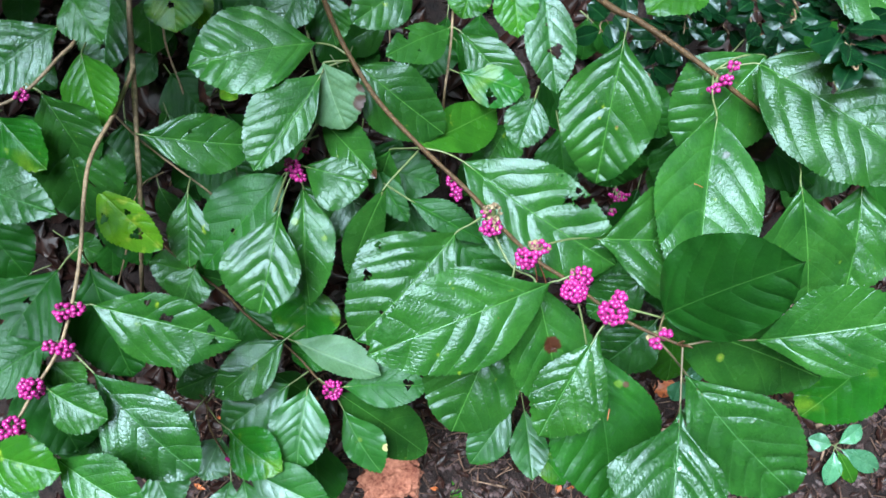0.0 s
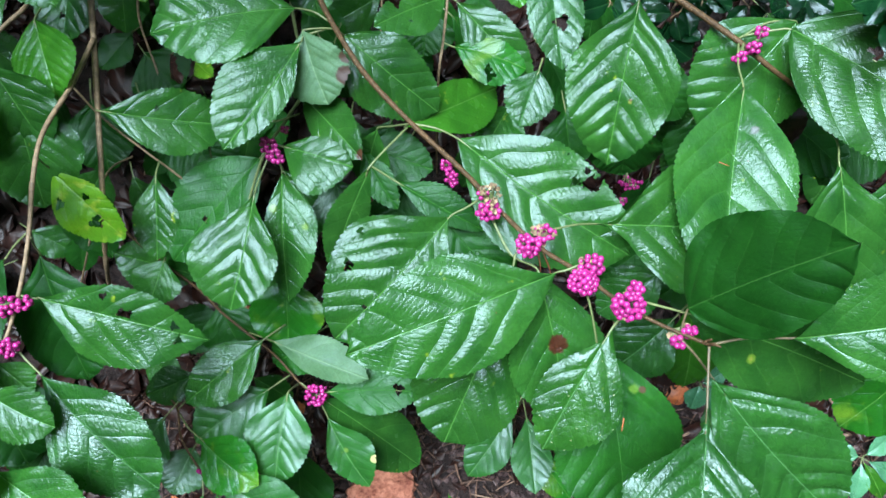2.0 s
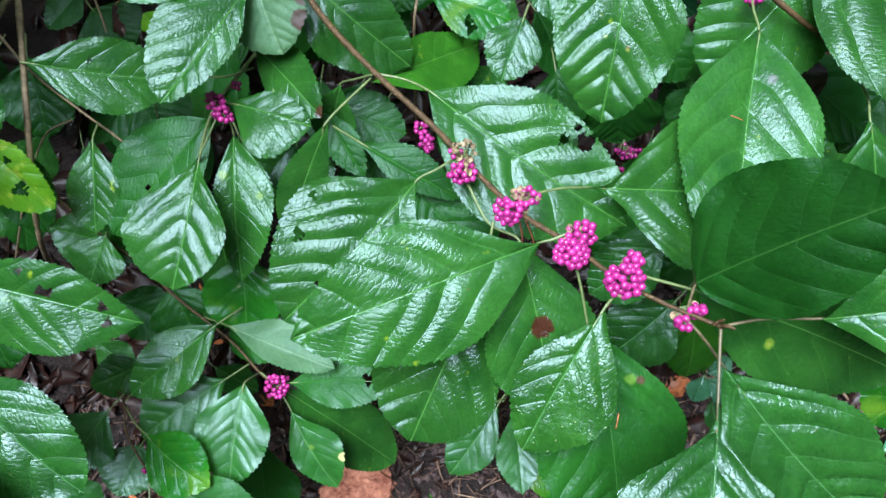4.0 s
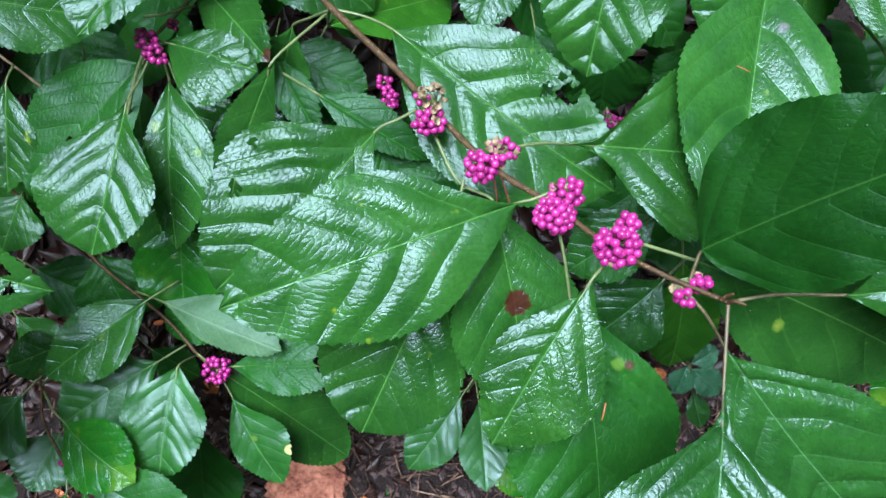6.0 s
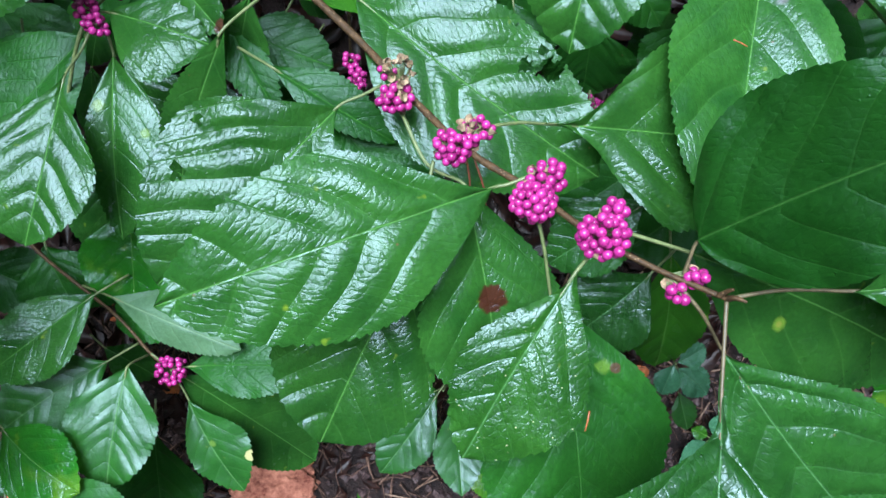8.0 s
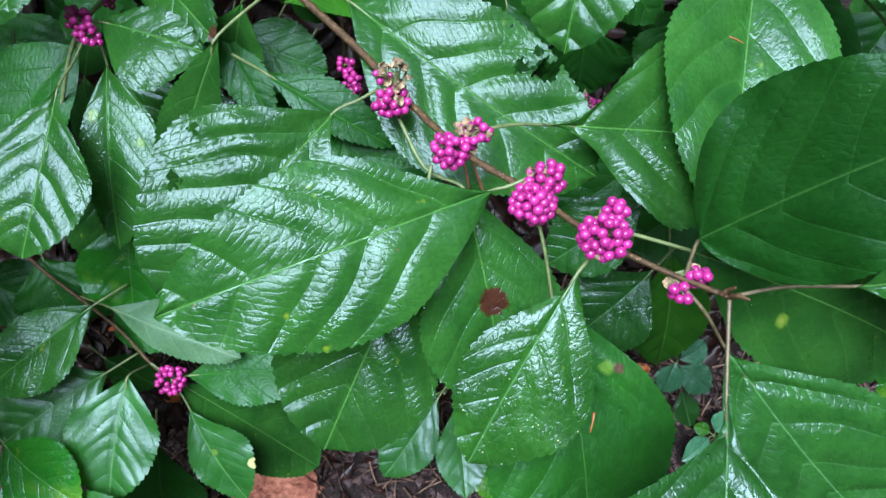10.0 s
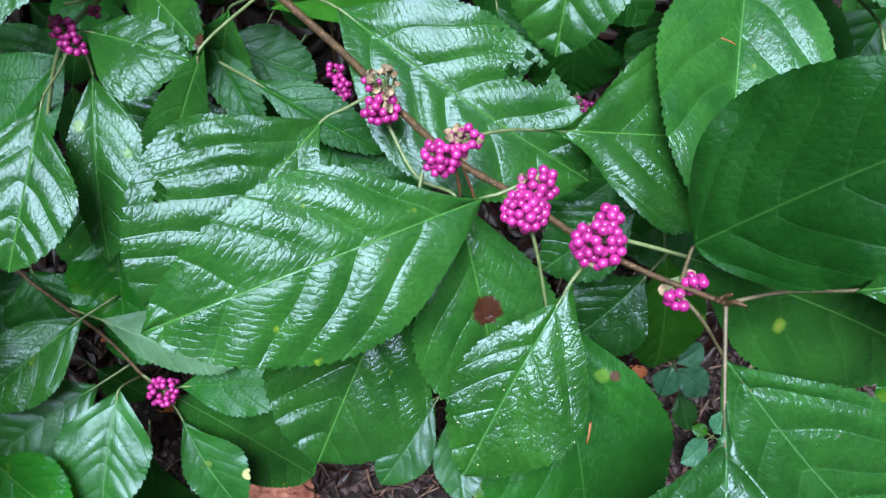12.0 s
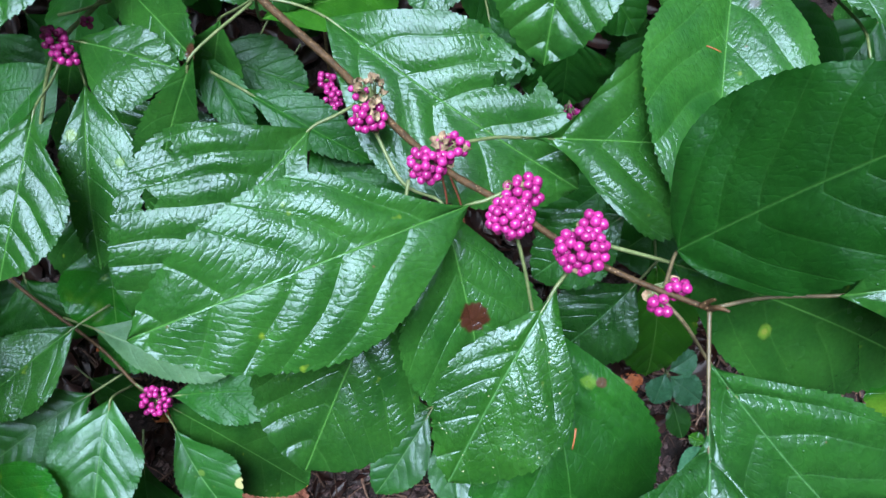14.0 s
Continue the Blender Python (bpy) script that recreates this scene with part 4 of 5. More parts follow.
leaf(middle, (-0.042, 0.465, 0.611), (0.050, 0.427, 0.576), 0.0327, lop=-0.20, m=0.45, a=1.3, b=0.80, mat=DARK, petiole=[(-0.069, 0.496, 0.594)], roll=0, fold=0.12, puffy=0.6)
leaf(middle, (0.004, 0.448, 0.577), (0.077, 0.385, 0.529), 0.0919, mat=DARK, roll=0)
leaf(middle, (0.230, 0.383, 0.574), (0.167, 0.358, 0.525), 0.0577, mat=BLUE, roll=0)
leaf(middle, (0.249, 0.355, 0.523), (0.187, 0.318, 0.467), 0.0697, mat=BLUE, roll=0)
leaf(middle, (0.274, 0.382, 0.504), (0.283, 0.320, 0.411), 0.0695, mat=BRIGHT, roll=0)
# leaves behind the gaps, mostly in DARK, which paints in their shade
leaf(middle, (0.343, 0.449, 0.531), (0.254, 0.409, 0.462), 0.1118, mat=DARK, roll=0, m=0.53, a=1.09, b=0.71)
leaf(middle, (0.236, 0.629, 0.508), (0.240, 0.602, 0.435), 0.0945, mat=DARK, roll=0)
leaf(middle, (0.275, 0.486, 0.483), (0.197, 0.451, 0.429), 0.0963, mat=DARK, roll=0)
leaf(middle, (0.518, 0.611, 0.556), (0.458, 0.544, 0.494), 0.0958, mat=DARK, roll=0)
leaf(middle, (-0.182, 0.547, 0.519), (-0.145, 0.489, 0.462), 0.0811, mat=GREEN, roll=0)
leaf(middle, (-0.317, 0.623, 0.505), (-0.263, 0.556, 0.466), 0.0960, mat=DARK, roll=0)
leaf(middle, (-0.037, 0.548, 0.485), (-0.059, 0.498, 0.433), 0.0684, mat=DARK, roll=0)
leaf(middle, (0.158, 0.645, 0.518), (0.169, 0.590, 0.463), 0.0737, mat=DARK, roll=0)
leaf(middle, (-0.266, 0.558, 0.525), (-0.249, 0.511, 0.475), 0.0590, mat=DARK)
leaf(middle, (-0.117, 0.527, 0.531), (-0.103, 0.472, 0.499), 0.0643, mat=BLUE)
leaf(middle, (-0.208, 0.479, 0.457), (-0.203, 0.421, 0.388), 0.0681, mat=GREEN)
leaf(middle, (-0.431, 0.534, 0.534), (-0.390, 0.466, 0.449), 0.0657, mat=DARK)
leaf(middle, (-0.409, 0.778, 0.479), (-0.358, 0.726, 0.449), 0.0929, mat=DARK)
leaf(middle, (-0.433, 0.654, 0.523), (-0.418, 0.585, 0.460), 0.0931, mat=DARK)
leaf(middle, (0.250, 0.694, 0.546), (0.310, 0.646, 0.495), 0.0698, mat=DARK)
leaf(middle, (-0.339, 0.756, 0.663), (-0.337, 0.702, 0.631), 0.0750, mat=SPOTTED, holes=[(0.45, 0.1, 0.004)])
leaf(middle, (-0.320, 0.773, 0.649), (-0.315, 0.721, 0.619), 0.0438, mat=YELLOW)
leaf(middle, (-0.303, 0.694, 0.546), (-0.274, 0.663, 0.551), 0.0228, mat=YELLOW)
cluster(middle, (-0.176, 0.525, 0.599), (-0.174, 0.507, 0.614), 0.0098, 16, 0, 61, 1.0)
cluster(middle, (-0.174, 0.514, 0.592), (-0.167, 0.498, 0.608), 0.0098, 16, 0, 62, 1.0)
cluster(middle, (-0.162, 0.548, 0.594), (-0.164, 0.542, 0.597), 0.0054, 5, 0, 63, 0.9)
cluster(middle, (0.011, 0.521, 0.530), (0.017, 0.517, 0.542), 0.0098, 16, 0, 64, 1.0)
cluster(middle, (0.005, 0.538, 0.534), (0.011, 0.534, 0.546), 0.0080, 10, 0, 65, 1.0)
cluster(middle, (0.235, 0.574, 0.477), (0.235, 0.564, 0.471), 0.0108, 13, 0, 66, 1.0)
cluster(middle, (0.239, 0.561, 0.469), (0.248, 0.561, 0.469), 0.0069, 6, 0, 67, 1.0)
cluster(middle, (0.229, 0.547, 0.461), (0.230, 0.543, 0.459), 0.0061, 6, 0, 68, 1.0)

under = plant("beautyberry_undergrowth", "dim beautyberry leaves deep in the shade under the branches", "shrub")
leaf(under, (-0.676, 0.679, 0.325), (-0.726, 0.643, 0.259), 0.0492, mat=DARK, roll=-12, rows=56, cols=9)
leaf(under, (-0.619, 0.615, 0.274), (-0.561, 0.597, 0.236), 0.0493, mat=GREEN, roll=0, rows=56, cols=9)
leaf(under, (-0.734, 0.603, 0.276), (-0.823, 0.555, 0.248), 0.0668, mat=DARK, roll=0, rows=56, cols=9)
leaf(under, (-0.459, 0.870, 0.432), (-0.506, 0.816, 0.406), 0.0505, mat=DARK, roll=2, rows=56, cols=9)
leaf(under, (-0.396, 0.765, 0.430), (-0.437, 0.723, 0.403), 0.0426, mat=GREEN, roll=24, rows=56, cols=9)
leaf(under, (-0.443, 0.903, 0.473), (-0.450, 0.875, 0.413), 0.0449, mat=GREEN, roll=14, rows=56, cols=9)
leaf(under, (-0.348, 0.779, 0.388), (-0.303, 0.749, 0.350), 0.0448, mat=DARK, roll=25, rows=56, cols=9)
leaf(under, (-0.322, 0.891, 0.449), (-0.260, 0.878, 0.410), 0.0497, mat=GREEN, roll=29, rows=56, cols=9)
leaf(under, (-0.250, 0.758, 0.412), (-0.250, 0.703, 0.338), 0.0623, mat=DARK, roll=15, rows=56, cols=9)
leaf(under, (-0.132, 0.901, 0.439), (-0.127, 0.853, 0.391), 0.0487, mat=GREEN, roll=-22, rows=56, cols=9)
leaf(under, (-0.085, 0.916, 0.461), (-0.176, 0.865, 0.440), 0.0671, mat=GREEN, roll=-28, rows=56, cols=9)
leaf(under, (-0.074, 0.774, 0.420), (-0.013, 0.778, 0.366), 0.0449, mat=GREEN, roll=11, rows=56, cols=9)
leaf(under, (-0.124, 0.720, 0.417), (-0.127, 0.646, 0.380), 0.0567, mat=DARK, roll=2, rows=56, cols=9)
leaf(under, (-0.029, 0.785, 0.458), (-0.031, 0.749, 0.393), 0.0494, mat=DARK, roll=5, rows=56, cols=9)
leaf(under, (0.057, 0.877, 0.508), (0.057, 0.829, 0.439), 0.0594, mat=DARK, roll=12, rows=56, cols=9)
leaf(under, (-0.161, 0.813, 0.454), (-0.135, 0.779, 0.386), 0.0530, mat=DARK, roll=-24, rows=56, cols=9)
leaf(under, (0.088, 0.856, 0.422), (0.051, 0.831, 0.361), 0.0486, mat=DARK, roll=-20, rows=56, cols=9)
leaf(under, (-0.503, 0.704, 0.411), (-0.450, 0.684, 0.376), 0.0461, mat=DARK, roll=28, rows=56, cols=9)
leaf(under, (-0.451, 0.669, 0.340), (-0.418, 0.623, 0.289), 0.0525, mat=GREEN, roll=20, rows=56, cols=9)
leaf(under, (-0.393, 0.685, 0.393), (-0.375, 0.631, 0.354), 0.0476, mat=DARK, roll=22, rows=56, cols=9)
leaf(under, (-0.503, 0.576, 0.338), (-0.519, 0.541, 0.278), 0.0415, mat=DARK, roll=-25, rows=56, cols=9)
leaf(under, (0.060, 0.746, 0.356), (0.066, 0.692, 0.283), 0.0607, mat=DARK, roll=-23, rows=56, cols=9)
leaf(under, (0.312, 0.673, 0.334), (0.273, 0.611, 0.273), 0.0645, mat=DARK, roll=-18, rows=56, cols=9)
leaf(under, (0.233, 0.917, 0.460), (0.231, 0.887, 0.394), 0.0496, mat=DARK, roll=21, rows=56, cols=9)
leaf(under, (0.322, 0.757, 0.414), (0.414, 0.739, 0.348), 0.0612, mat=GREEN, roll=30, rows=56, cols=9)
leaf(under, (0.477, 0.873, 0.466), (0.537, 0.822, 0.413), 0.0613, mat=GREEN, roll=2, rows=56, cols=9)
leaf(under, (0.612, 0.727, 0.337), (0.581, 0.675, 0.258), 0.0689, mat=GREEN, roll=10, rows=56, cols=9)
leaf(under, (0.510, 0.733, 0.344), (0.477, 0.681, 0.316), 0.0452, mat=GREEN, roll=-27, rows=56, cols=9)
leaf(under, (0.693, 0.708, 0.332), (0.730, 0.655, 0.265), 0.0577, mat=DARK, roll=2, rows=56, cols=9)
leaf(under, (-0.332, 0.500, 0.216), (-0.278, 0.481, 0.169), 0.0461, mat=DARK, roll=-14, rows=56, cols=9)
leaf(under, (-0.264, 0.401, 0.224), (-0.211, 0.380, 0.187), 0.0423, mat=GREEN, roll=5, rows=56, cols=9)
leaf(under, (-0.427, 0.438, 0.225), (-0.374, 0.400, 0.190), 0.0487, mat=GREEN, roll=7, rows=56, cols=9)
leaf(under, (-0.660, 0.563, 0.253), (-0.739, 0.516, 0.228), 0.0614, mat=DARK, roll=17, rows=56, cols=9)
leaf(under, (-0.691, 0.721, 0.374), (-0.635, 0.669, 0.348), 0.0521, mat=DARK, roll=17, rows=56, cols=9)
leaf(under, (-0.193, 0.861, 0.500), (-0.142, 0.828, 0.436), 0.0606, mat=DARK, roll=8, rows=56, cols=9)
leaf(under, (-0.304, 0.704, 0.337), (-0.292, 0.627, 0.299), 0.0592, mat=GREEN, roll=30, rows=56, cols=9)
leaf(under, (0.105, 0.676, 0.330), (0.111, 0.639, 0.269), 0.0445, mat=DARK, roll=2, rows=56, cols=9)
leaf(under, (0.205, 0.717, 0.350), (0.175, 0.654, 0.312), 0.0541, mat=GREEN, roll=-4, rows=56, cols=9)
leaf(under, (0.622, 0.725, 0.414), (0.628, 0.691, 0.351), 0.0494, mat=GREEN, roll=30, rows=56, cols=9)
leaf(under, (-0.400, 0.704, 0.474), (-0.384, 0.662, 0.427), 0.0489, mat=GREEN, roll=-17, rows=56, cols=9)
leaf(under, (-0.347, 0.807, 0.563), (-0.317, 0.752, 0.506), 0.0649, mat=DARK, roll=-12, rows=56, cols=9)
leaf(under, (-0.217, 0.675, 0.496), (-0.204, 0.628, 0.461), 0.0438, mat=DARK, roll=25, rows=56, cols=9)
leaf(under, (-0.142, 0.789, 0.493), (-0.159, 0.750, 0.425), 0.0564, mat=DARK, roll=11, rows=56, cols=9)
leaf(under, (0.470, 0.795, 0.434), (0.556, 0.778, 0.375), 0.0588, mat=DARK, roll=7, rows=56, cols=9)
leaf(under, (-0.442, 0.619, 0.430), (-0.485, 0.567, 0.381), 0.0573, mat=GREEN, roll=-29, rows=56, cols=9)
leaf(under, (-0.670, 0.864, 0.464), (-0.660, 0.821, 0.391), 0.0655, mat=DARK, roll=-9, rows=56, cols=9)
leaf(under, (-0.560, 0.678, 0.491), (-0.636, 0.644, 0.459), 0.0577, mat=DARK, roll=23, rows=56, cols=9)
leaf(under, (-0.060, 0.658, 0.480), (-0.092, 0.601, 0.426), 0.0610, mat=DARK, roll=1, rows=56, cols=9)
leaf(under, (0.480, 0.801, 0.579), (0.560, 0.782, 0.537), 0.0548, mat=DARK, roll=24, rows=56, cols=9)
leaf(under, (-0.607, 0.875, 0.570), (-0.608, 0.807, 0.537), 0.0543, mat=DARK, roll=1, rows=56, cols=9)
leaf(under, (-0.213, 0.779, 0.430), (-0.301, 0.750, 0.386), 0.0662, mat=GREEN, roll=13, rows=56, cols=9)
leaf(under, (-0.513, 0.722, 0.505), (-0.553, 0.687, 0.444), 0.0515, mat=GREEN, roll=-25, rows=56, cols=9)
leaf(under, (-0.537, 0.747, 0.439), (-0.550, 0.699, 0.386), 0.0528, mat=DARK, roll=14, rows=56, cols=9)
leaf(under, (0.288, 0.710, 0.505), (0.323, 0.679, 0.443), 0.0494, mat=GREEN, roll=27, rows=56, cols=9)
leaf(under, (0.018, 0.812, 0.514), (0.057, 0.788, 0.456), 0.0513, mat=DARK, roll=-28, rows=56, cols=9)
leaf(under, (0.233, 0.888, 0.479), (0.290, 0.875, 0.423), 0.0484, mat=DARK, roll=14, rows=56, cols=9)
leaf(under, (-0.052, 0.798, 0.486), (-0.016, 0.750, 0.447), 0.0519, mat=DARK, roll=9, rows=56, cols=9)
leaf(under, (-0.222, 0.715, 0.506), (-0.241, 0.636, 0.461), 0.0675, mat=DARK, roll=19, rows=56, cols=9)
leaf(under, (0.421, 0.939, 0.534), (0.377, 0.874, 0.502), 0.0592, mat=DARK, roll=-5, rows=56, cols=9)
leaf(under, (0.172, 0.764, 0.465), (0.235, 0.760, 0.410), 0.0468, mat=DARK, roll=28, rows=56, cols=9)
leaf(under, (-0.558, 0.732, 0.393), (-0.496, 0.707, 0.327), 0.0701, mat=DARK, roll=28, rows=56, cols=9)
leaf(under, (-0.338, 0.650, 0.456), (-0.388, 0.607, 0.427), 0.0501, mat=DARK, roll=13, rows=56, cols=9)
leaf(under, (-0.548, 0.924, 0.550), (-0.485, 0.915, 0.508), 0.0595, mat=GREEN, roll=18, rows=56, cols=9)
leaf(under, (0.584, 0.727, 0.428), (0.616, 0.678, 0.384), 0.0517, mat=DARK, roll=25, rows=56, cols=9)
leaf(under, (0.086, 0.709, 0.383), (0.035, 0.670, 0.309), 0.0651, mat=GREEN, roll=-14, rows=56, cols=9)
leaf(under, (-0.335, 0.903, 0.518), (-0.401, 0.849, 0.489), 0.0624, mat=DARK, roll=-23, rows=56, cols=9)
leaf(under, (-0.450, 0.892, 0.527), (-0.457, 0.841, 0.453), 0.0683, mat=GREEN, roll=-10, rows=56, cols=9)
leaf(under, (0.007, 0.868, 0.508), (-0.013, 0.826, 0.427), 0.0670, mat=DARK, roll=-17, rows=56, cols=9)
leaf(under, (0.406, 0.756, 0.543), (0.355, 0.723, 0.480), 0.0660, mat=DARK, roll=6, rows=56, cols=9)
leaf(under, (-0.230, 0.809, 0.431), (-0.291, 0.778, 0.376), 0.0565, mat=DARK, roll=2, rows=56, cols=9)
leaf(under, (-0.662, 0.821, 0.467), (-0.593, 0.779, 0.444), 0.0572, mat=GREEN, roll=-16, rows=56, cols=9)
leaf(under, (0.166, 0.668, 0.441), (0.162, 0.610, 0.395), 0.0550, mat=GREEN, roll=23, rows=56, cols=9)
leaf(under, (-0.644, 0.649, 0.460), (-0.712, 0.604, 0.438), 0.0590, mat=DARK, roll=19, rows=56, cols=9)
leaf(under, (0.345, 0.687, 0.449), (0.298, 0.662, 0.417), 0.0449, mat=GREEN, roll=-13, rows=56, cols=9)
leaf(under, (-0.660, 0.693, 0.477), (-0.743, 0.682, 0.421), 0.0494, mat=DARK, roll=0, rows=56, cols=9)
leaf(under, (-0.239, 0.699, 0.470), (-0.268, 0.642, 0.403), 0.0653, mat=GREEN, roll=4, rows=56, cols=9)
leaf(under, (0.093, 0.649, 0.459), (0.120, 0.585, 0.422), 0.0575, mat=DARK, roll=-29, rows=56, cols=9)
leaf(under, (0.144, 0.764, 0.494), (0.183, 0.695, 0.439), 0.0699, mat=DARK, roll=-25, rows=56, cols=9)
leaf(under, (0.591, 0.747, 0.491), (0.666, 0.692, 0.454), 0.0684, mat=DARK, roll=-2, rows=56, cols=9)
leaf(under, (0.241, 0.809, 0.432), (0.225, 0.739, 0.368), 0.0722, mat=DARK, roll=-5, rows=56, cols=9)
leaf(under, (-0.041, 0.657, 0.433), (-0.098, 0.621, 0.366), 0.0613, mat=DARK, roll=-24, rows=56, cols=9)
leaf(under, (-0.242, 0.834, 0.548), (-0.289, 0.776, 0.514), 0.0581, mat=DARK, roll=17, rows=56, cols=9)
leaf(under, (-0.365, 0.775, 0.424), (-0.419, 0.737, 0.388), 0.0506, mat=DARK, roll=-19, rows=56, cols=9)
leaf(under, (0.607, 0.782, 0.443), (0.609, 0.702, 0.399), 0.0666, mat=GREEN, roll=-17, rows=56, cols=9)
stem(under, [(-0.472, 1.058, 0.444), (-0.425, 0.844, 0.494), (-0.383, 0.726, 0.449), (-0.427, 0.660, 0.353)], 0.002, 0.001, GREY_BARK)
stem(under, [(-0.101, 1.058, 0.444), (-0.081, 0.844, 0.494), (-0.090, 0.746, 0.426)], 0.002, 0.001, GREY_BARK)
# ---- unseen shrub leaves added up the bank, to shade the ground below ----

shade_bush = plant("shading_shrub", "unseen beautyberry leaves added above and beside the bank to shade it", "shrub")
bush_rng = random.Random(21)
for k in range(235):
    # leaves kept above a sloping line, out of sight, to shade the gaps below
    x = bush_rng.uniform(-1.05, 0.95) if k % 7 == 0 else bush_rng.uniform(-1.05, -0.2)
    y = bush_rng.uniform(0.5, 1.4)
    low = max(1.36 - 0.795 * y, ground_height(x, y) + 0.08)
    at = np.array((x, y, low + 0.07 + 0.42 * bush_rng.random() ** 1.3))
    go = np.array((bush_rng.gauss(0, 0.6), -0.3 + bush_rng.gauss(0, 0.5), -0.05 + bush_rng.gauss(0, 0.2)))
    go /= np.linalg.norm(go)
    size = bush_rng.uniform(0.10, 0.16)
    end = at + go * size
    end[2] = max(end[2], 1.38 - 0.795 * end[1])
    if k % 12 == 0:
        foot = on_ground(x * 0.8, 1.05 + 0.3 * bush_rng.random(), -0.01)
        stem(shade_bush, [foot, foot * 0.4 + at * 0.6 + np.array((0, 0.05, 0.08)), at], 0.004, 0.002, GREY_BARK)
    leaf(shade_bush, at, end, size * 0.62, roll=bush_rng.uniform(-25, 25), mat=(GREEN, DARK, BLUE)[k % 3], rows=36, cols=6)

# more added leaves, out of sight on the left, to shade that side
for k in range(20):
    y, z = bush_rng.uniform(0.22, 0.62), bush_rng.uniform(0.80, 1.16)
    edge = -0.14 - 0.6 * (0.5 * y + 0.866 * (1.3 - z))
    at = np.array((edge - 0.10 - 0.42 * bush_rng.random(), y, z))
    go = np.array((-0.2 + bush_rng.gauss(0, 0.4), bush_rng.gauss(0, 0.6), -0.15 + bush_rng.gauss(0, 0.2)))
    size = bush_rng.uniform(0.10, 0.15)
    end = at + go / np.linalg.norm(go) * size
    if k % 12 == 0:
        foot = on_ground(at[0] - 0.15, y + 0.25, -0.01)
        stem(shade_bush, [foot, foot * 0.4 + at * 0.6 + np.array((-0.06, 0.03, 0.06)), at], 0.004, 0.002, GREY_BARK)
    leaf(shade_bush, at, end, size * 0.62, roll=bush_rng.uniform(-25, 25), mat=(GREEN, DARK, BLUE)[k % 3], rows=36, cols=6)

sprig = plant("beautyberry_sprig", "low forked beautyberry sprig with small leaves", "shrub shoot", "beautyberry shoots")
stem(sprig, [(-0.462, 0.450, 0.093), (-0.354, 0.351, 0.290), (-0.322, 0.318, 0.329), (-0.310, 0.282, 0.331), (-0.279, 0.241, 0.331), (-0.259, 0.214, 0.338)], 0.0016, 0.0012)
stem(sprig, [(-0.322, 0.318, 0.329), (-0.306, 0.334, 0.338)], 0.0011, 0.001, STALK)
leaf(sprig, (-0.275, 0.271, 0.365), (-0.202, 0.220, 0.359), 0.0661, mat=SPOTTED, petiole=[(-0.321, 0.316, 0.328), (-0.297, 0.289, 0.347)], roll=0, puffy=0.6, m=0.49, a=1.09, b=0.80)
leaf(sprig, (-0.298, 0.275, 0.316), (-0.319, 0.222, 0.303), 0.0641, mat=MIST, roll=0, puffy=0.6, m=0.47, a=1.02, b=0.80)
leaf(sprig, (-0.255, 0.229, 0.341), (-0.139, 0.178, 0.329), 0.0684, mat=MIST, petiole=[(-0.274, 0.238, 0.335)], roll=0, fold=0.12, puffy=0.6)
leaf(sprig, (-0.274, 0.217, 0.328), (-0.285, 0.144, 0.309), 0.0505, mat=MIST, petiole=[(-0.276, 0.234, 0.332)], roll=0, puffy=0.6)
leaf(sprig, (-0.258, 0.217, 0.328), (-0.239, 0.150, 0.313), 0.0505, mat=MIST, petiole=[(-0.273, 0.236, 0.333)], roll=0, puffy=0.6)
leaf(sprig, (-0.330, 0.305, 0.344), (-0.372, 0.250, 0.312), 0.0677, mat=MIST, roll=6, puffy=0.6)
leaf(sprig, (-0.403, 0.246, 0.264), (-0.364, 0.188, 0.254), 0.0931, mat=MIST, roll=6, puffy=0.6)
cluster(sprig, (-0.279, 0.240, 0.334), (-0.278, 0.239, 0.341), 0.0036, 2, 0, 71, 1.0)

seedling = plant("beautyberry_seedling", "small beautyberry seedling growing from bare soil", "seedling", "seedlings")
stem(seedling, [(0.138, 0.426, 0.074), (0.126, 0.400, 0.122), (0.117, 0.381, 0.146)], 0.0014, 0.0012, STALK)
leaf(seedling, (0.111, 0.378, 0.145), (0.044, 0.296, 0.085), 0.0630, lop=-0.01, m=0.55, a=1.2, b=0.75, mat=MIST, roll=6)
leaf(seedling, (0.131, 0.373, 0.141), (0.140, 0.262, 0.123), 0.0576, lop=0.03, m=0.58, a=1.4, b=0.85, mat=MIST, roll=-4)
leaf(seedling, (0.112, 0.385, 0.137), (0.061, 0.369, 0.128), 0.0553, mat=GREEN, roll=0)
leaf(seedling, (0.148, 0.321, 0.100), (0.199, 0.267, 0.069), 0.0461, mat=SPOTTED)

rosette = plant("ground_seedling", "small wild seedling on soil, glossy rosette leaves with sheen painted pale", "seedling", "seedlings")
stem(rosette, [(0.682, 0.348, 0.029), (0.661, 0.332, 0.060)], 0.0012, 0.001, STALK)
leaf(rosette, (0.655, 0.334, 0.061), (0.620, 0.347, 0.057), 0.0303, mat=SILVER, petiole=[(0.661, 0.332, 0.060)], fold=0.2, arch=0.08, rows=40, cols=8, thick=0.0008, teeth=0.6, m=0.52, a=1.1, b=0.95)
leaf(rosette, (0.666, 0.336, 0.062), (0.711, 0.366, 0.068), 0.0289, mat=SILVER, petiole=[(0.661, 0.332, 0.060)], fold=0.2, arch=0.08, rows=40, cols=8, thick=0.0008, teeth=0.6, m=0.52, a=1.1, b=0.95)
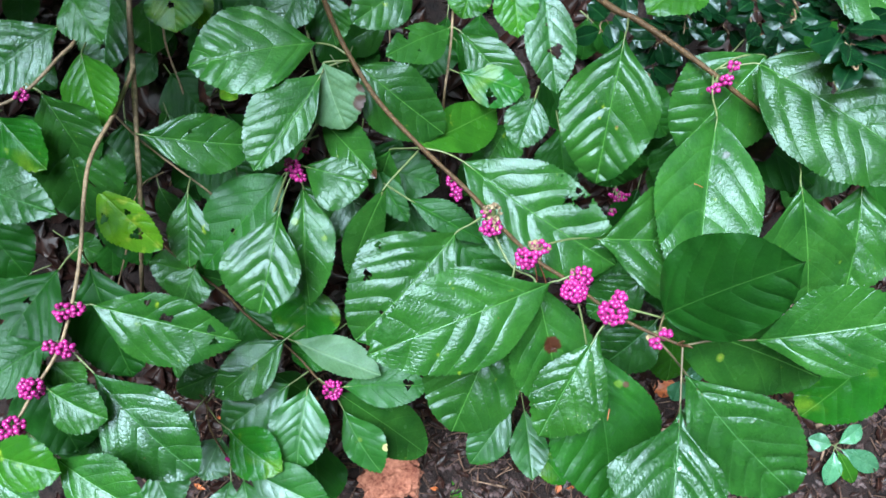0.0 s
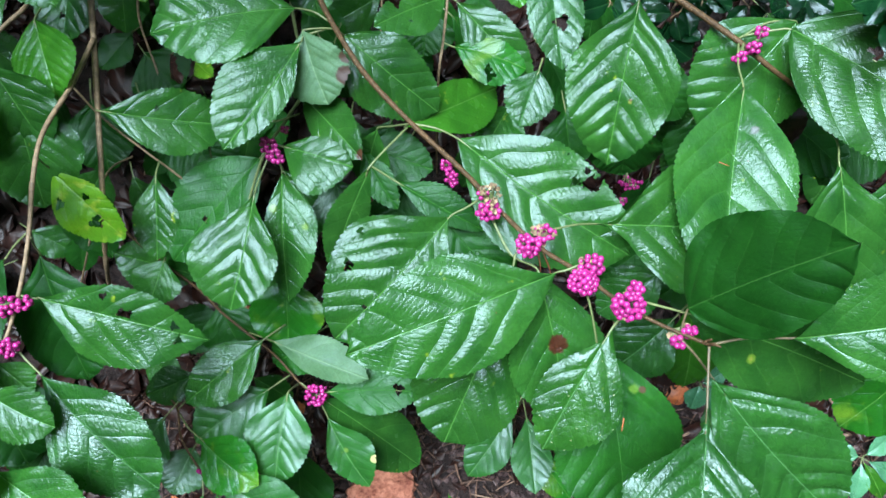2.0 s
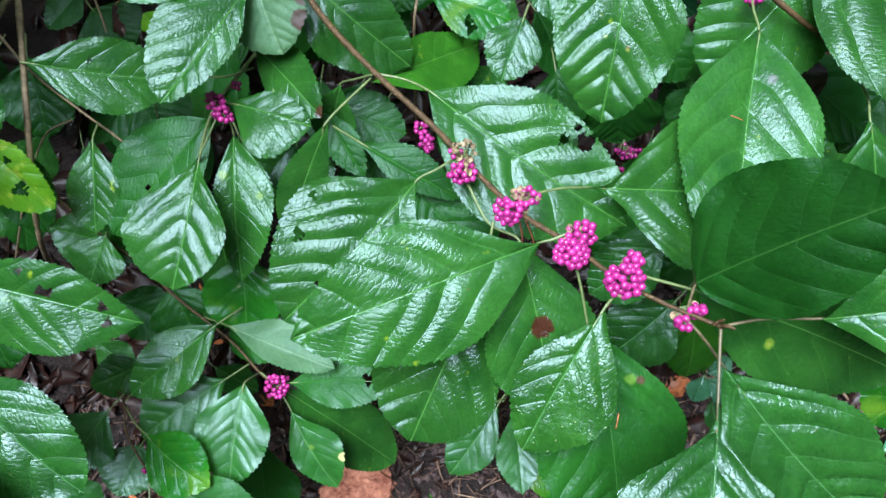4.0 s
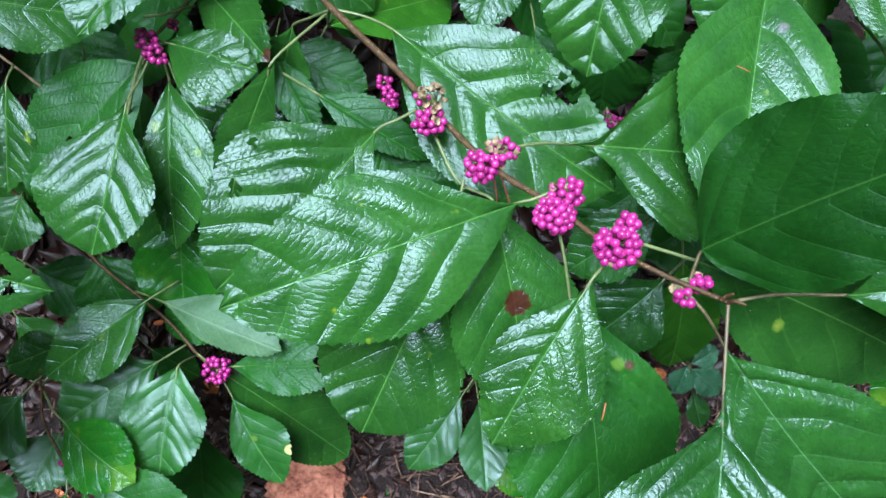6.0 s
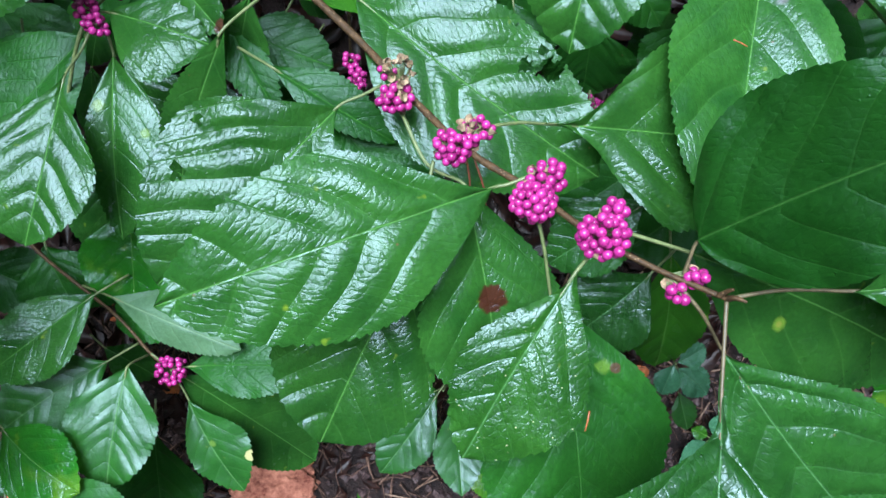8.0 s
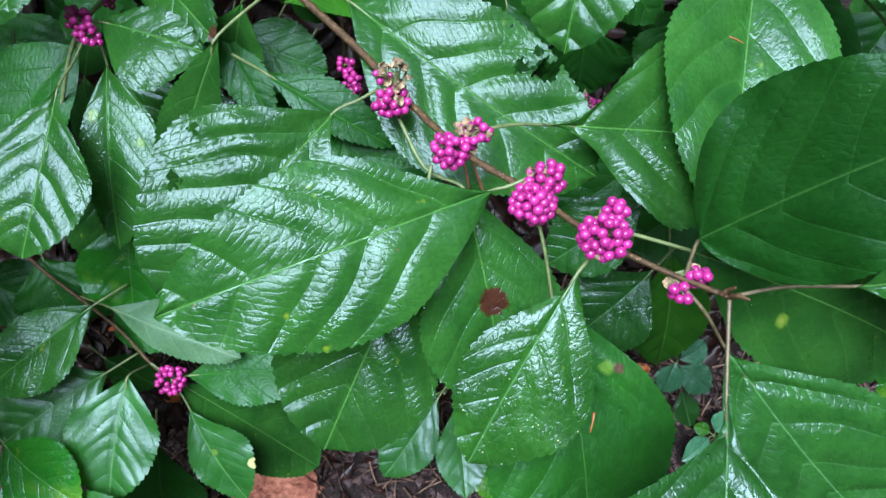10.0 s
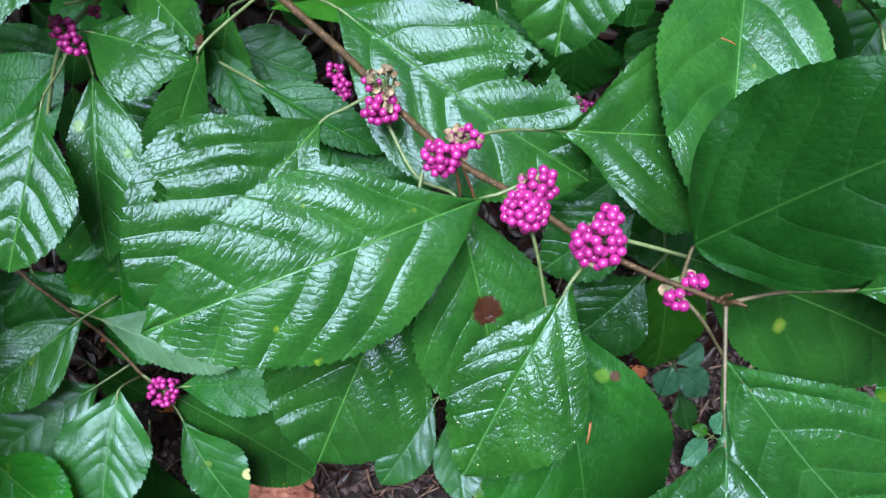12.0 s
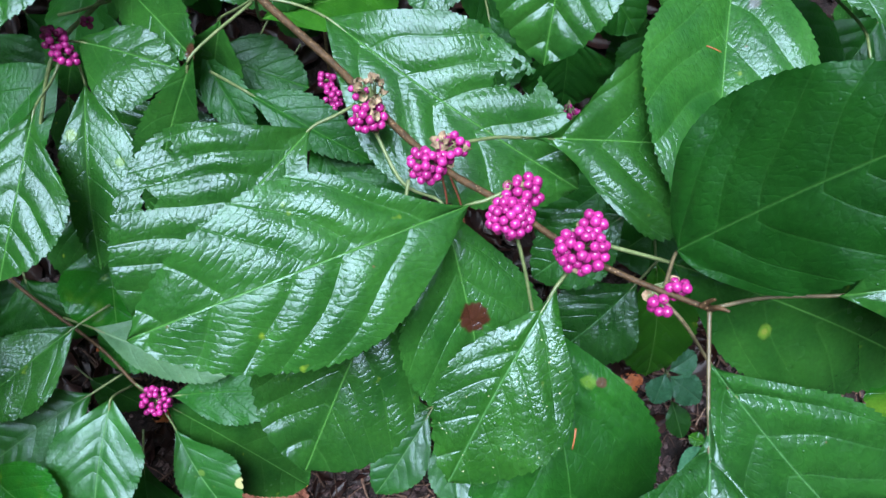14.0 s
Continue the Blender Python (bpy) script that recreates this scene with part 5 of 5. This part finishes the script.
leaf(rosette, (0.659, 0.325, 0.056), (0.651, 0.277, 0.016), 0.0317, mat=SILVER, petiole=[(0.661, 0.332, 0.060)], fold=0.2, arch=0.08, rows=40, cols=8, thick=0.0008, teeth=0.6, m=0.52, a=1.1, b=0.95)
leaf(rosette, (0.670, 0.328, 0.058), (0.740, 0.300, 0.030), 0.0344, mat=SILVER, petiole=[(0.661, 0.332, 0.060)], fold=0.2, arch=0.08, rows=40, cols=8, thick=0.0008, teeth=0.6, m=0.52, a=1.1, b=0.95)
leaf(rosette, (0.664, 0.326, 0.056), (0.697, 0.281, 0.019), 0.0287, mat=BRIGHT, petiole=[(0.661, 0.332, 0.060)], fold=0.2, arch=0.08, rows=40, cols=8, thick=0.0008, teeth=0.6, m=0.52, a=1.16, b=0.77)

rosette = plant("ground_seedling", "small wild seedling on soil, glossy rosette leaves with sheen painted pale", "seedling", "seedlings")
stem(rosette, [(0.395, 0.470, 0.100), (0.345, 0.400, 0.280), (0.309, 0.329, 0.393)], 0.0015, 0.001, STALK)
leaf(rosette, (0.309, 0.330, 0.389), (0.300, 0.308, 0.370), 0.0245, mat=SILVER, petiole=[(0.309, 0.329, 0.393)], fold=0.12, arch=0.05, rows=48, cols=8, thick=0.0008, m=0.48, a=1.0, b=0.85)
leaf(rosette, (0.313, 0.332, 0.390), (0.340, 0.347, 0.393), 0.0225, mat=SILVER, petiole=[(0.309, 0.329, 0.393)], fold=0.12, arch=0.05, rows=48, cols=8, thick=0.0008, m=0.48, a=1.0, b=0.85)
leaf(rosette, (0.313, 0.327, 0.388), (0.344, 0.309, 0.371), 0.0270, mat=SILVER, petiole=[(0.309, 0.329, 0.393)], fold=0.12, arch=0.05, rows=48, cols=8, thick=0.0008, m=0.48, a=1.0, b=0.85)
leaf(rosette, (0.309, 0.333, 0.391), (0.309, 0.351, 0.394), 0.0150, mat=BRIGHT, petiole=[(0.309, 0.329, 0.393)], fold=0.12, arch=0.05, rows=48, cols=8, thick=0.0008, m=0.48, a=1.0, b=0.85)
leaf(rosette, (0.325, 0.316, 0.352), (0.337, 0.287, 0.329), 0.0220, mat=MIST, petiole=[(0.309, 0.329, 0.393)], fold=0.12, arch=0.05, rows=48, cols=8, thick=0.0008, m=0.48, a=1.0, b=0.85)

rosette = plant("ground_seedling", "tiny seedling beside a larger one in bare soil, sheen painted pale", "seedling", "seedlings")
stem(rosette, [(0.502, 0.349, 0.010), (0.480, 0.347, 0.065)], 0.0012, 0.001, STALK)
leaf(rosette, (0.480, 0.349, 0.072), (0.494, 0.372, 0.098), 0.0360, mat=SILVER, petiole=[(0.480, 0.347, 0.065)], fold=0.14, arch=0.06, rows=40, cols=8, thick=0.0008, teeth=0.6, m=0.5, a=1.05, b=0.85)
leaf(rosette, (0.471, 0.343, 0.068), (0.428, 0.313, 0.070), 0.0340, mat=SILVER, petiole=[(0.480, 0.347, 0.065)], fold=0.14, arch=0.06, rows=40, cols=8, thick=0.0008, teeth=0.6, m=0.5, a=1.05, b=0.85)
leaf(rosette, (0.483, 0.343, 0.069), (0.509, 0.328, 0.074), 0.0300, mat=MIST, petiole=[(0.480, 0.347, 0.065)], fold=0.14, arch=0.06, rows=40, cols=8, thick=0.0008, teeth=0.6, m=0.5, a=1.05, b=0.85)
leaf(rosette, (0.473, 0.349, 0.071), (0.451, 0.358, 0.074), 0.0180, mat=BRIGHT, petiole=[(0.480, 0.347, 0.065)], fold=0.14, arch=0.06, rows=40, cols=8, thick=0.0008, teeth=0.6, m=0.5, a=1.05, b=0.85)

rosette = plant("ground_seedling", "tiny fresh green sprout in bare soil", "seedling", "seedlings")
stem(rosette, [(0.036, 0.282, -0.009), (0.033, 0.270, 0.013)], 0.0012, 0.001, STALK)
leaf(rosette, (0.029, 0.271, 0.013), (0.006, 0.281, 0.007), 0.0212, mat=BRIGHT, petiole=[(0.033, 0.270, 0.013)], fold=0.2, arch=0.08, rows=40, cols=8, thick=0.0008, teeth=0.6, m=0.52, a=1.16, b=0.77)
leaf(rosette, (0.034, 0.273, 0.014), (0.045, 0.294, 0.015), 0.0173, mat=BRIGHT, petiole=[(0.033, 0.270, 0.013)], fold=0.2, arch=0.08, rows=40, cols=8, thick=0.0008, teeth=0.6, m=0.52, a=1.16, b=0.77)
leaf(rosette, (0.035, 0.269, 0.012), (0.049, 0.262, -0.004), 0.0231, mat=BRIGHT, petiole=[(0.033, 0.270, 0.013)], fold=0.2, arch=0.08, rows=40, cols=8, thick=0.0008, teeth=0.6, m=0.52, a=1.16, b=0.77)
leaf(rosette, (0.031, 0.267, 0.011), (0.015, 0.250, -0.011), 0.0231, mat=BRIGHT, petiole=[(0.033, 0.270, 0.013)], fold=0.2, arch=0.08, rows=40, cols=8, thick=0.0008, teeth=0.6, m=0.52, a=1.16, b=0.77)

def evergreen(var, base, twigs, seed):
    """Small glossy oval leaves in pairs along thin twigs."""
    rng = random.Random(seed)
    for a, b, n in twigs:
        A, B = np.array(a), np.array(b)
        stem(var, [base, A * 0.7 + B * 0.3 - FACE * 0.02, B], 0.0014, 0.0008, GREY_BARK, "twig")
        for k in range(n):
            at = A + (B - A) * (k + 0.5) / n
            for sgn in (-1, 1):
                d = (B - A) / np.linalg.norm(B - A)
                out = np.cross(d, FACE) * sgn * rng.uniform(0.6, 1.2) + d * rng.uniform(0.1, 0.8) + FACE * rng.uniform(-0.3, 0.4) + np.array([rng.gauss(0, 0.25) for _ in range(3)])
                out /= np.linalg.norm(out)
                size = rng.uniform(0.028, 0.040)
                leaf(var, at + out * 0.004, at + out * (size + 0.004), size * 0.7, roll=rng.uniform(-40, 40), arch=0.06, fold=0.12, mat=PRIVET, petiole=[at], stalk=BARK, thick=0.0006, teeth=0.0, rows=20, cols=6, m=0.5, a=0.75, b=0.6, puffy=0.3)


privet = plant("evergreen_shrub", "dark evergreen shrublet with small wet glossy oval leaves", "shrub")
evergreen(privet, (0.532, 1.176, 0.513), [((0.391, 0.656, 0.755), (0.350, 0.567, 0.773), 4), ((0.382, 0.624, 0.736), (0.415, 0.547, 0.785), 4), ((0.403, 0.651, 0.752), (0.390, 0.525, 0.784), 4), ((0.419, 0.813, 0.615), (0.422, 0.724, 0.598), 5), ((0.435, 0.728, 0.624), (0.435, 0.690, 0.602), 4), ((0.358, 0.833, 0.626), (0.317, 0.731, 0.602), 6), ((0.342, 0.793, 0.603), (0.283, 0.725, 0.587), 5), ((0.263, 0.829, 0.601), (0.212, 0.753, 0.580), 6), ((0.296, 0.767, 0.588), (0.281, 0.700, 0.550), 6), ((0.390, 0.552, 0.787), (0.398, 0.502, 0.781), 3), ((0.408, 0.847, 0.577), (0.408, 0.791, 0.544), 5)], 8)

# ---- on the ground ----
def litter(name, count, mat, lo, hi, seed, label, flat=True, where=(-0.85, 0.85, -0.05, 1.25)):
    """Loose scraps strewn over the soil: curled dead leaf pieces or wood splinters."""
    rng = random.Random(seed)
    pieces = []
    for _ in range(count):
        x, y = rng.uniform(*where[:2]), rng.uniform(*where[2:])
        c = on_ground(x, y, rng.uniform(0.001, 0.008))
        th, r = rng.uniform(0, 2 * math.pi), rng.uniform(lo, hi)
        up = np.array((rng.gauss(0, 0.25), -0.5 + rng.gauss(0, 0.25), 0.87))
        up /= np.linalg.norm(up)
        a = np.cross(up, (math.cos(th), math.sin(th), 0.1))
        a /= np.linalg.norm(a)
        b = np.cross(up, a)
        if flat:
            v, w, rows = [], rng.uniform(0.35, 0.6), 6
            for i in range(rows + 1):
                s = i / rows
                hw = r * w * math.sin(math.pi * min(max(s, 0.04), 0.97)) * rng.uniform(0.75, 1.1)
                for k in (-1, -0.5, 0, 0.5, 1):
                    v.append(c + a * r * (2 * s - 1) + b * hw * k + up * (r * 0.35 * abs(k) ** 1.5 * rng.uniform(0.3, 1.0) + r * 0.15 * math.sin(3 * s)))
            f = [(i * 5 + k, i * 5 + k + 1, i * 5 + k + 6, i * 5 + k + 5) for i in range(rows) for k in range(4)]
            pieces.append((v, f))
        else:
            pieces.append(tube(spline([c - a * r, c + b * r * rng.uniform(-0.2, 0.2) + up * 0.002, c + a * r], 3), r * rng.uniform(0.04, 0.12), r * 0.03, 5))
    v, f = joined(pieces)
    return tagged(mesh_object(name, v, f, mat, smooth=True), label, "litter", kind="stuff")


litter("leaf_litter", 2400, LITTER, 0.012, 0.036, 3, "wet brown dead leaves matted under the shrub, darkened for its shade", True, (-0.95, 0.85, 0.36, 1.25))
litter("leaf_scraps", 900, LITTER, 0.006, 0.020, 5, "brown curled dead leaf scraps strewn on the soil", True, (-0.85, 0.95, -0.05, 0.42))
litter("wood_splinters", 4200, CHIP, 0.004, 0.024, 4, "grey wood splinters and bits of twig on the soil", False, (-0.5, 0.95, -0.05, 0.5))

litter("dry_straws", 170, STRAW, 0.014, 0.042, 6, "pale dry grass stalks lying across the bare soil", False, (0.05, 0.95, -0.05, 0.55))
litter("rusty_leaf_scraps", 130, RUST, 0.004, 0.012, 7, "small rusty scraps of dead leaves on the soil", True, (-0.5, 0.95, -0.05, 0.6))


def crumbs(count, seed):
    """Small clods of earth that make the soil rough."""
    rng = random.Random(seed)
    pieces = []
    for _ in range(count):
        c = on_ground(rng.uniform(-0.5, 0.95), rng.uniform(-0.05, 0.55), rng.uniform(-0.001, 0.003))
        r = rng.uniform(0.002, 0.0075)
        v = [c + r * rng.uniform(0.6, 1.2) * np.array(d) for d in ((1, 0, 0), (0, 1, 0), (-1, 0, 0), (0, -1, 0), (0.2, 0.1, 0.8), (0, 0, -0.7), (0.7, 0.7, 0.35), (-0.6, 0.7, 0.3), (-0.7, -0.6, 0.4), (0.6, -0.7, 0.3))]
        f = [(0, 6, 4), (6, 1, 4), (1, 7, 4), (7, 2, 4), (2, 8, 4), (8, 3, 4), (3, 9, 4), (9, 0, 4), (6, 0, 5), (1, 6, 5), (7, 1, 5), (2, 7, 5), (8, 2, 5), (3, 8, 5), (9, 3, 5), (0, 9, 5)]
        pieces.append((v, f))
    v, f = joined(pieces)
    return tagged(mesh_object("soil_crumbs", v, f, CRUMB, smooth=False), "dark damp crumbs of earth lying on the soil", "soil", kind="stuff")


crumbs(7000, 9)


def clod(name, at, size, mat, label, category):
    bm = bmesh.new()
    bmesh.ops.create_icosphere(bm, subdivisions=5, radius=1.0)
    for vert in bm.verts:
        c = vert.co.copy()
        k = 1 + 0.34 * noise.noise(c * 1.5) + 0.20 * noise.noise(c * 3.6) + 0.12 * noise.noise(c * 9) + 0.06 * noise.noise(c * 21)
        c = Vector((math.copysign(abs(c.x) ** 0.9, c.x), math.copysign(abs(c.y) ** 0.9, c.y), math.copysign(abs(c.z) ** 0.8, c.z)))
        vert.co = Vector((c.x * size[0], c.y * size[1], c.z * size[2])) * k
    me = bpy.data.meshes.new(name)
    bm.to_mesh(me)
    bm.free()
    me.materials.append(mat)
    me.polygons.foreach_set("use_smooth", [True] * len(me.polygons))
    ob = new(name, me)
    ob.matrix_world = Matrix.Translation(on_ground(at[0], at[1], size[2] * 0.35)) @ pose(0, 0, 0, 30, 0, at[2])
    return tagged(ob, label, category)


def dead_leaf(base, tip, width, mat, roll, label):
    ob = leaf(None, base, tip, width, roll=roll, arch=0.12, fold=-0.1, mat=mat, stalk=BARK, wave=0.08, rows=40, cols=8, thick=0.0008, name="dead_leaf", m=0.50, a=1.02, b=0.71)
    return tagged(ob, label, "dead leaf")


def straw(a, b, r):
    v, f = tube(spline([a, (np.array(a) + np.array(b)) / 2 + FACE * 0.0006, b], 4), r, r * 0.6, 6)
    return tagged(mesh_object("straw", v, f, RUST), "short rusty bit of dry straw lying on a leaf", "straw")


clod("brick_lump", (-0.082, 0.290, 12), (0.052, 0.042, 0.022), CLAY, "crumbled orange-brown lump of brick half buried in soil", "brick")
dead_leaf((0.343, 0.419, 0.084), (0.395, 0.427, 0.103), 0.033, RUST, 10, "orange-brown dead leaf lying on the dark soil")
dead_leaf((-0.332, 0.523, 0.153), (-0.292, 0.533, 0.164), 0.033, RUST, 0, "orange-brown dead leaf lying on the dark soil")
dead_leaf((-0.421, 0.422, 0.086), (-0.455, 0.435, 0.108), 0.033, LITTER, 0, "curled brown dead leaf lying on the dark soil")
dead_leaf((-0.702, 0.623, 0.203), (-0.652, 0.642, 0.228), 0.039, LITTER, 0, "curled brown dead leaf lying on the dark soil")
dead_leaf((-0.634, 0.640, 0.212), (-0.575, 0.613, 0.211), 0.043, LITTER, 0, "curled brown dead leaf lying on the dark soil")
dead_leaf((-0.217, 0.395, 0.071), (-0.229, 0.410, 0.093), 0.019, RUST, 0, "orange-brown dead leaf lying on the dark soil")
dead_leaf((-0.322, 0.751, 0.614), (-0.311, 0.722, 0.608), 0.022, LITTER, 40, "crumpled dark dead leaf caught among the twigs")
dead_leaf((-0.322, 0.679, 0.572), (-0.301, 0.635, 0.570), 0.024, LITTER, 50, "crumpled dark dead leaf caught among the twigs")
dead_leaf((0.381, 0.585, 0.599), (0.396, 0.549, 0.566), 0.041, LITTER, 20, "crumpled dark dead leaf caught among the twigs")
straw((0.151, 0.208, 0.649), (0.149, 0.199, 0.644), 0.0006)
straw((0.251, 0.424, 0.696), (0.260, 0.421, 0.694), 0.0005)
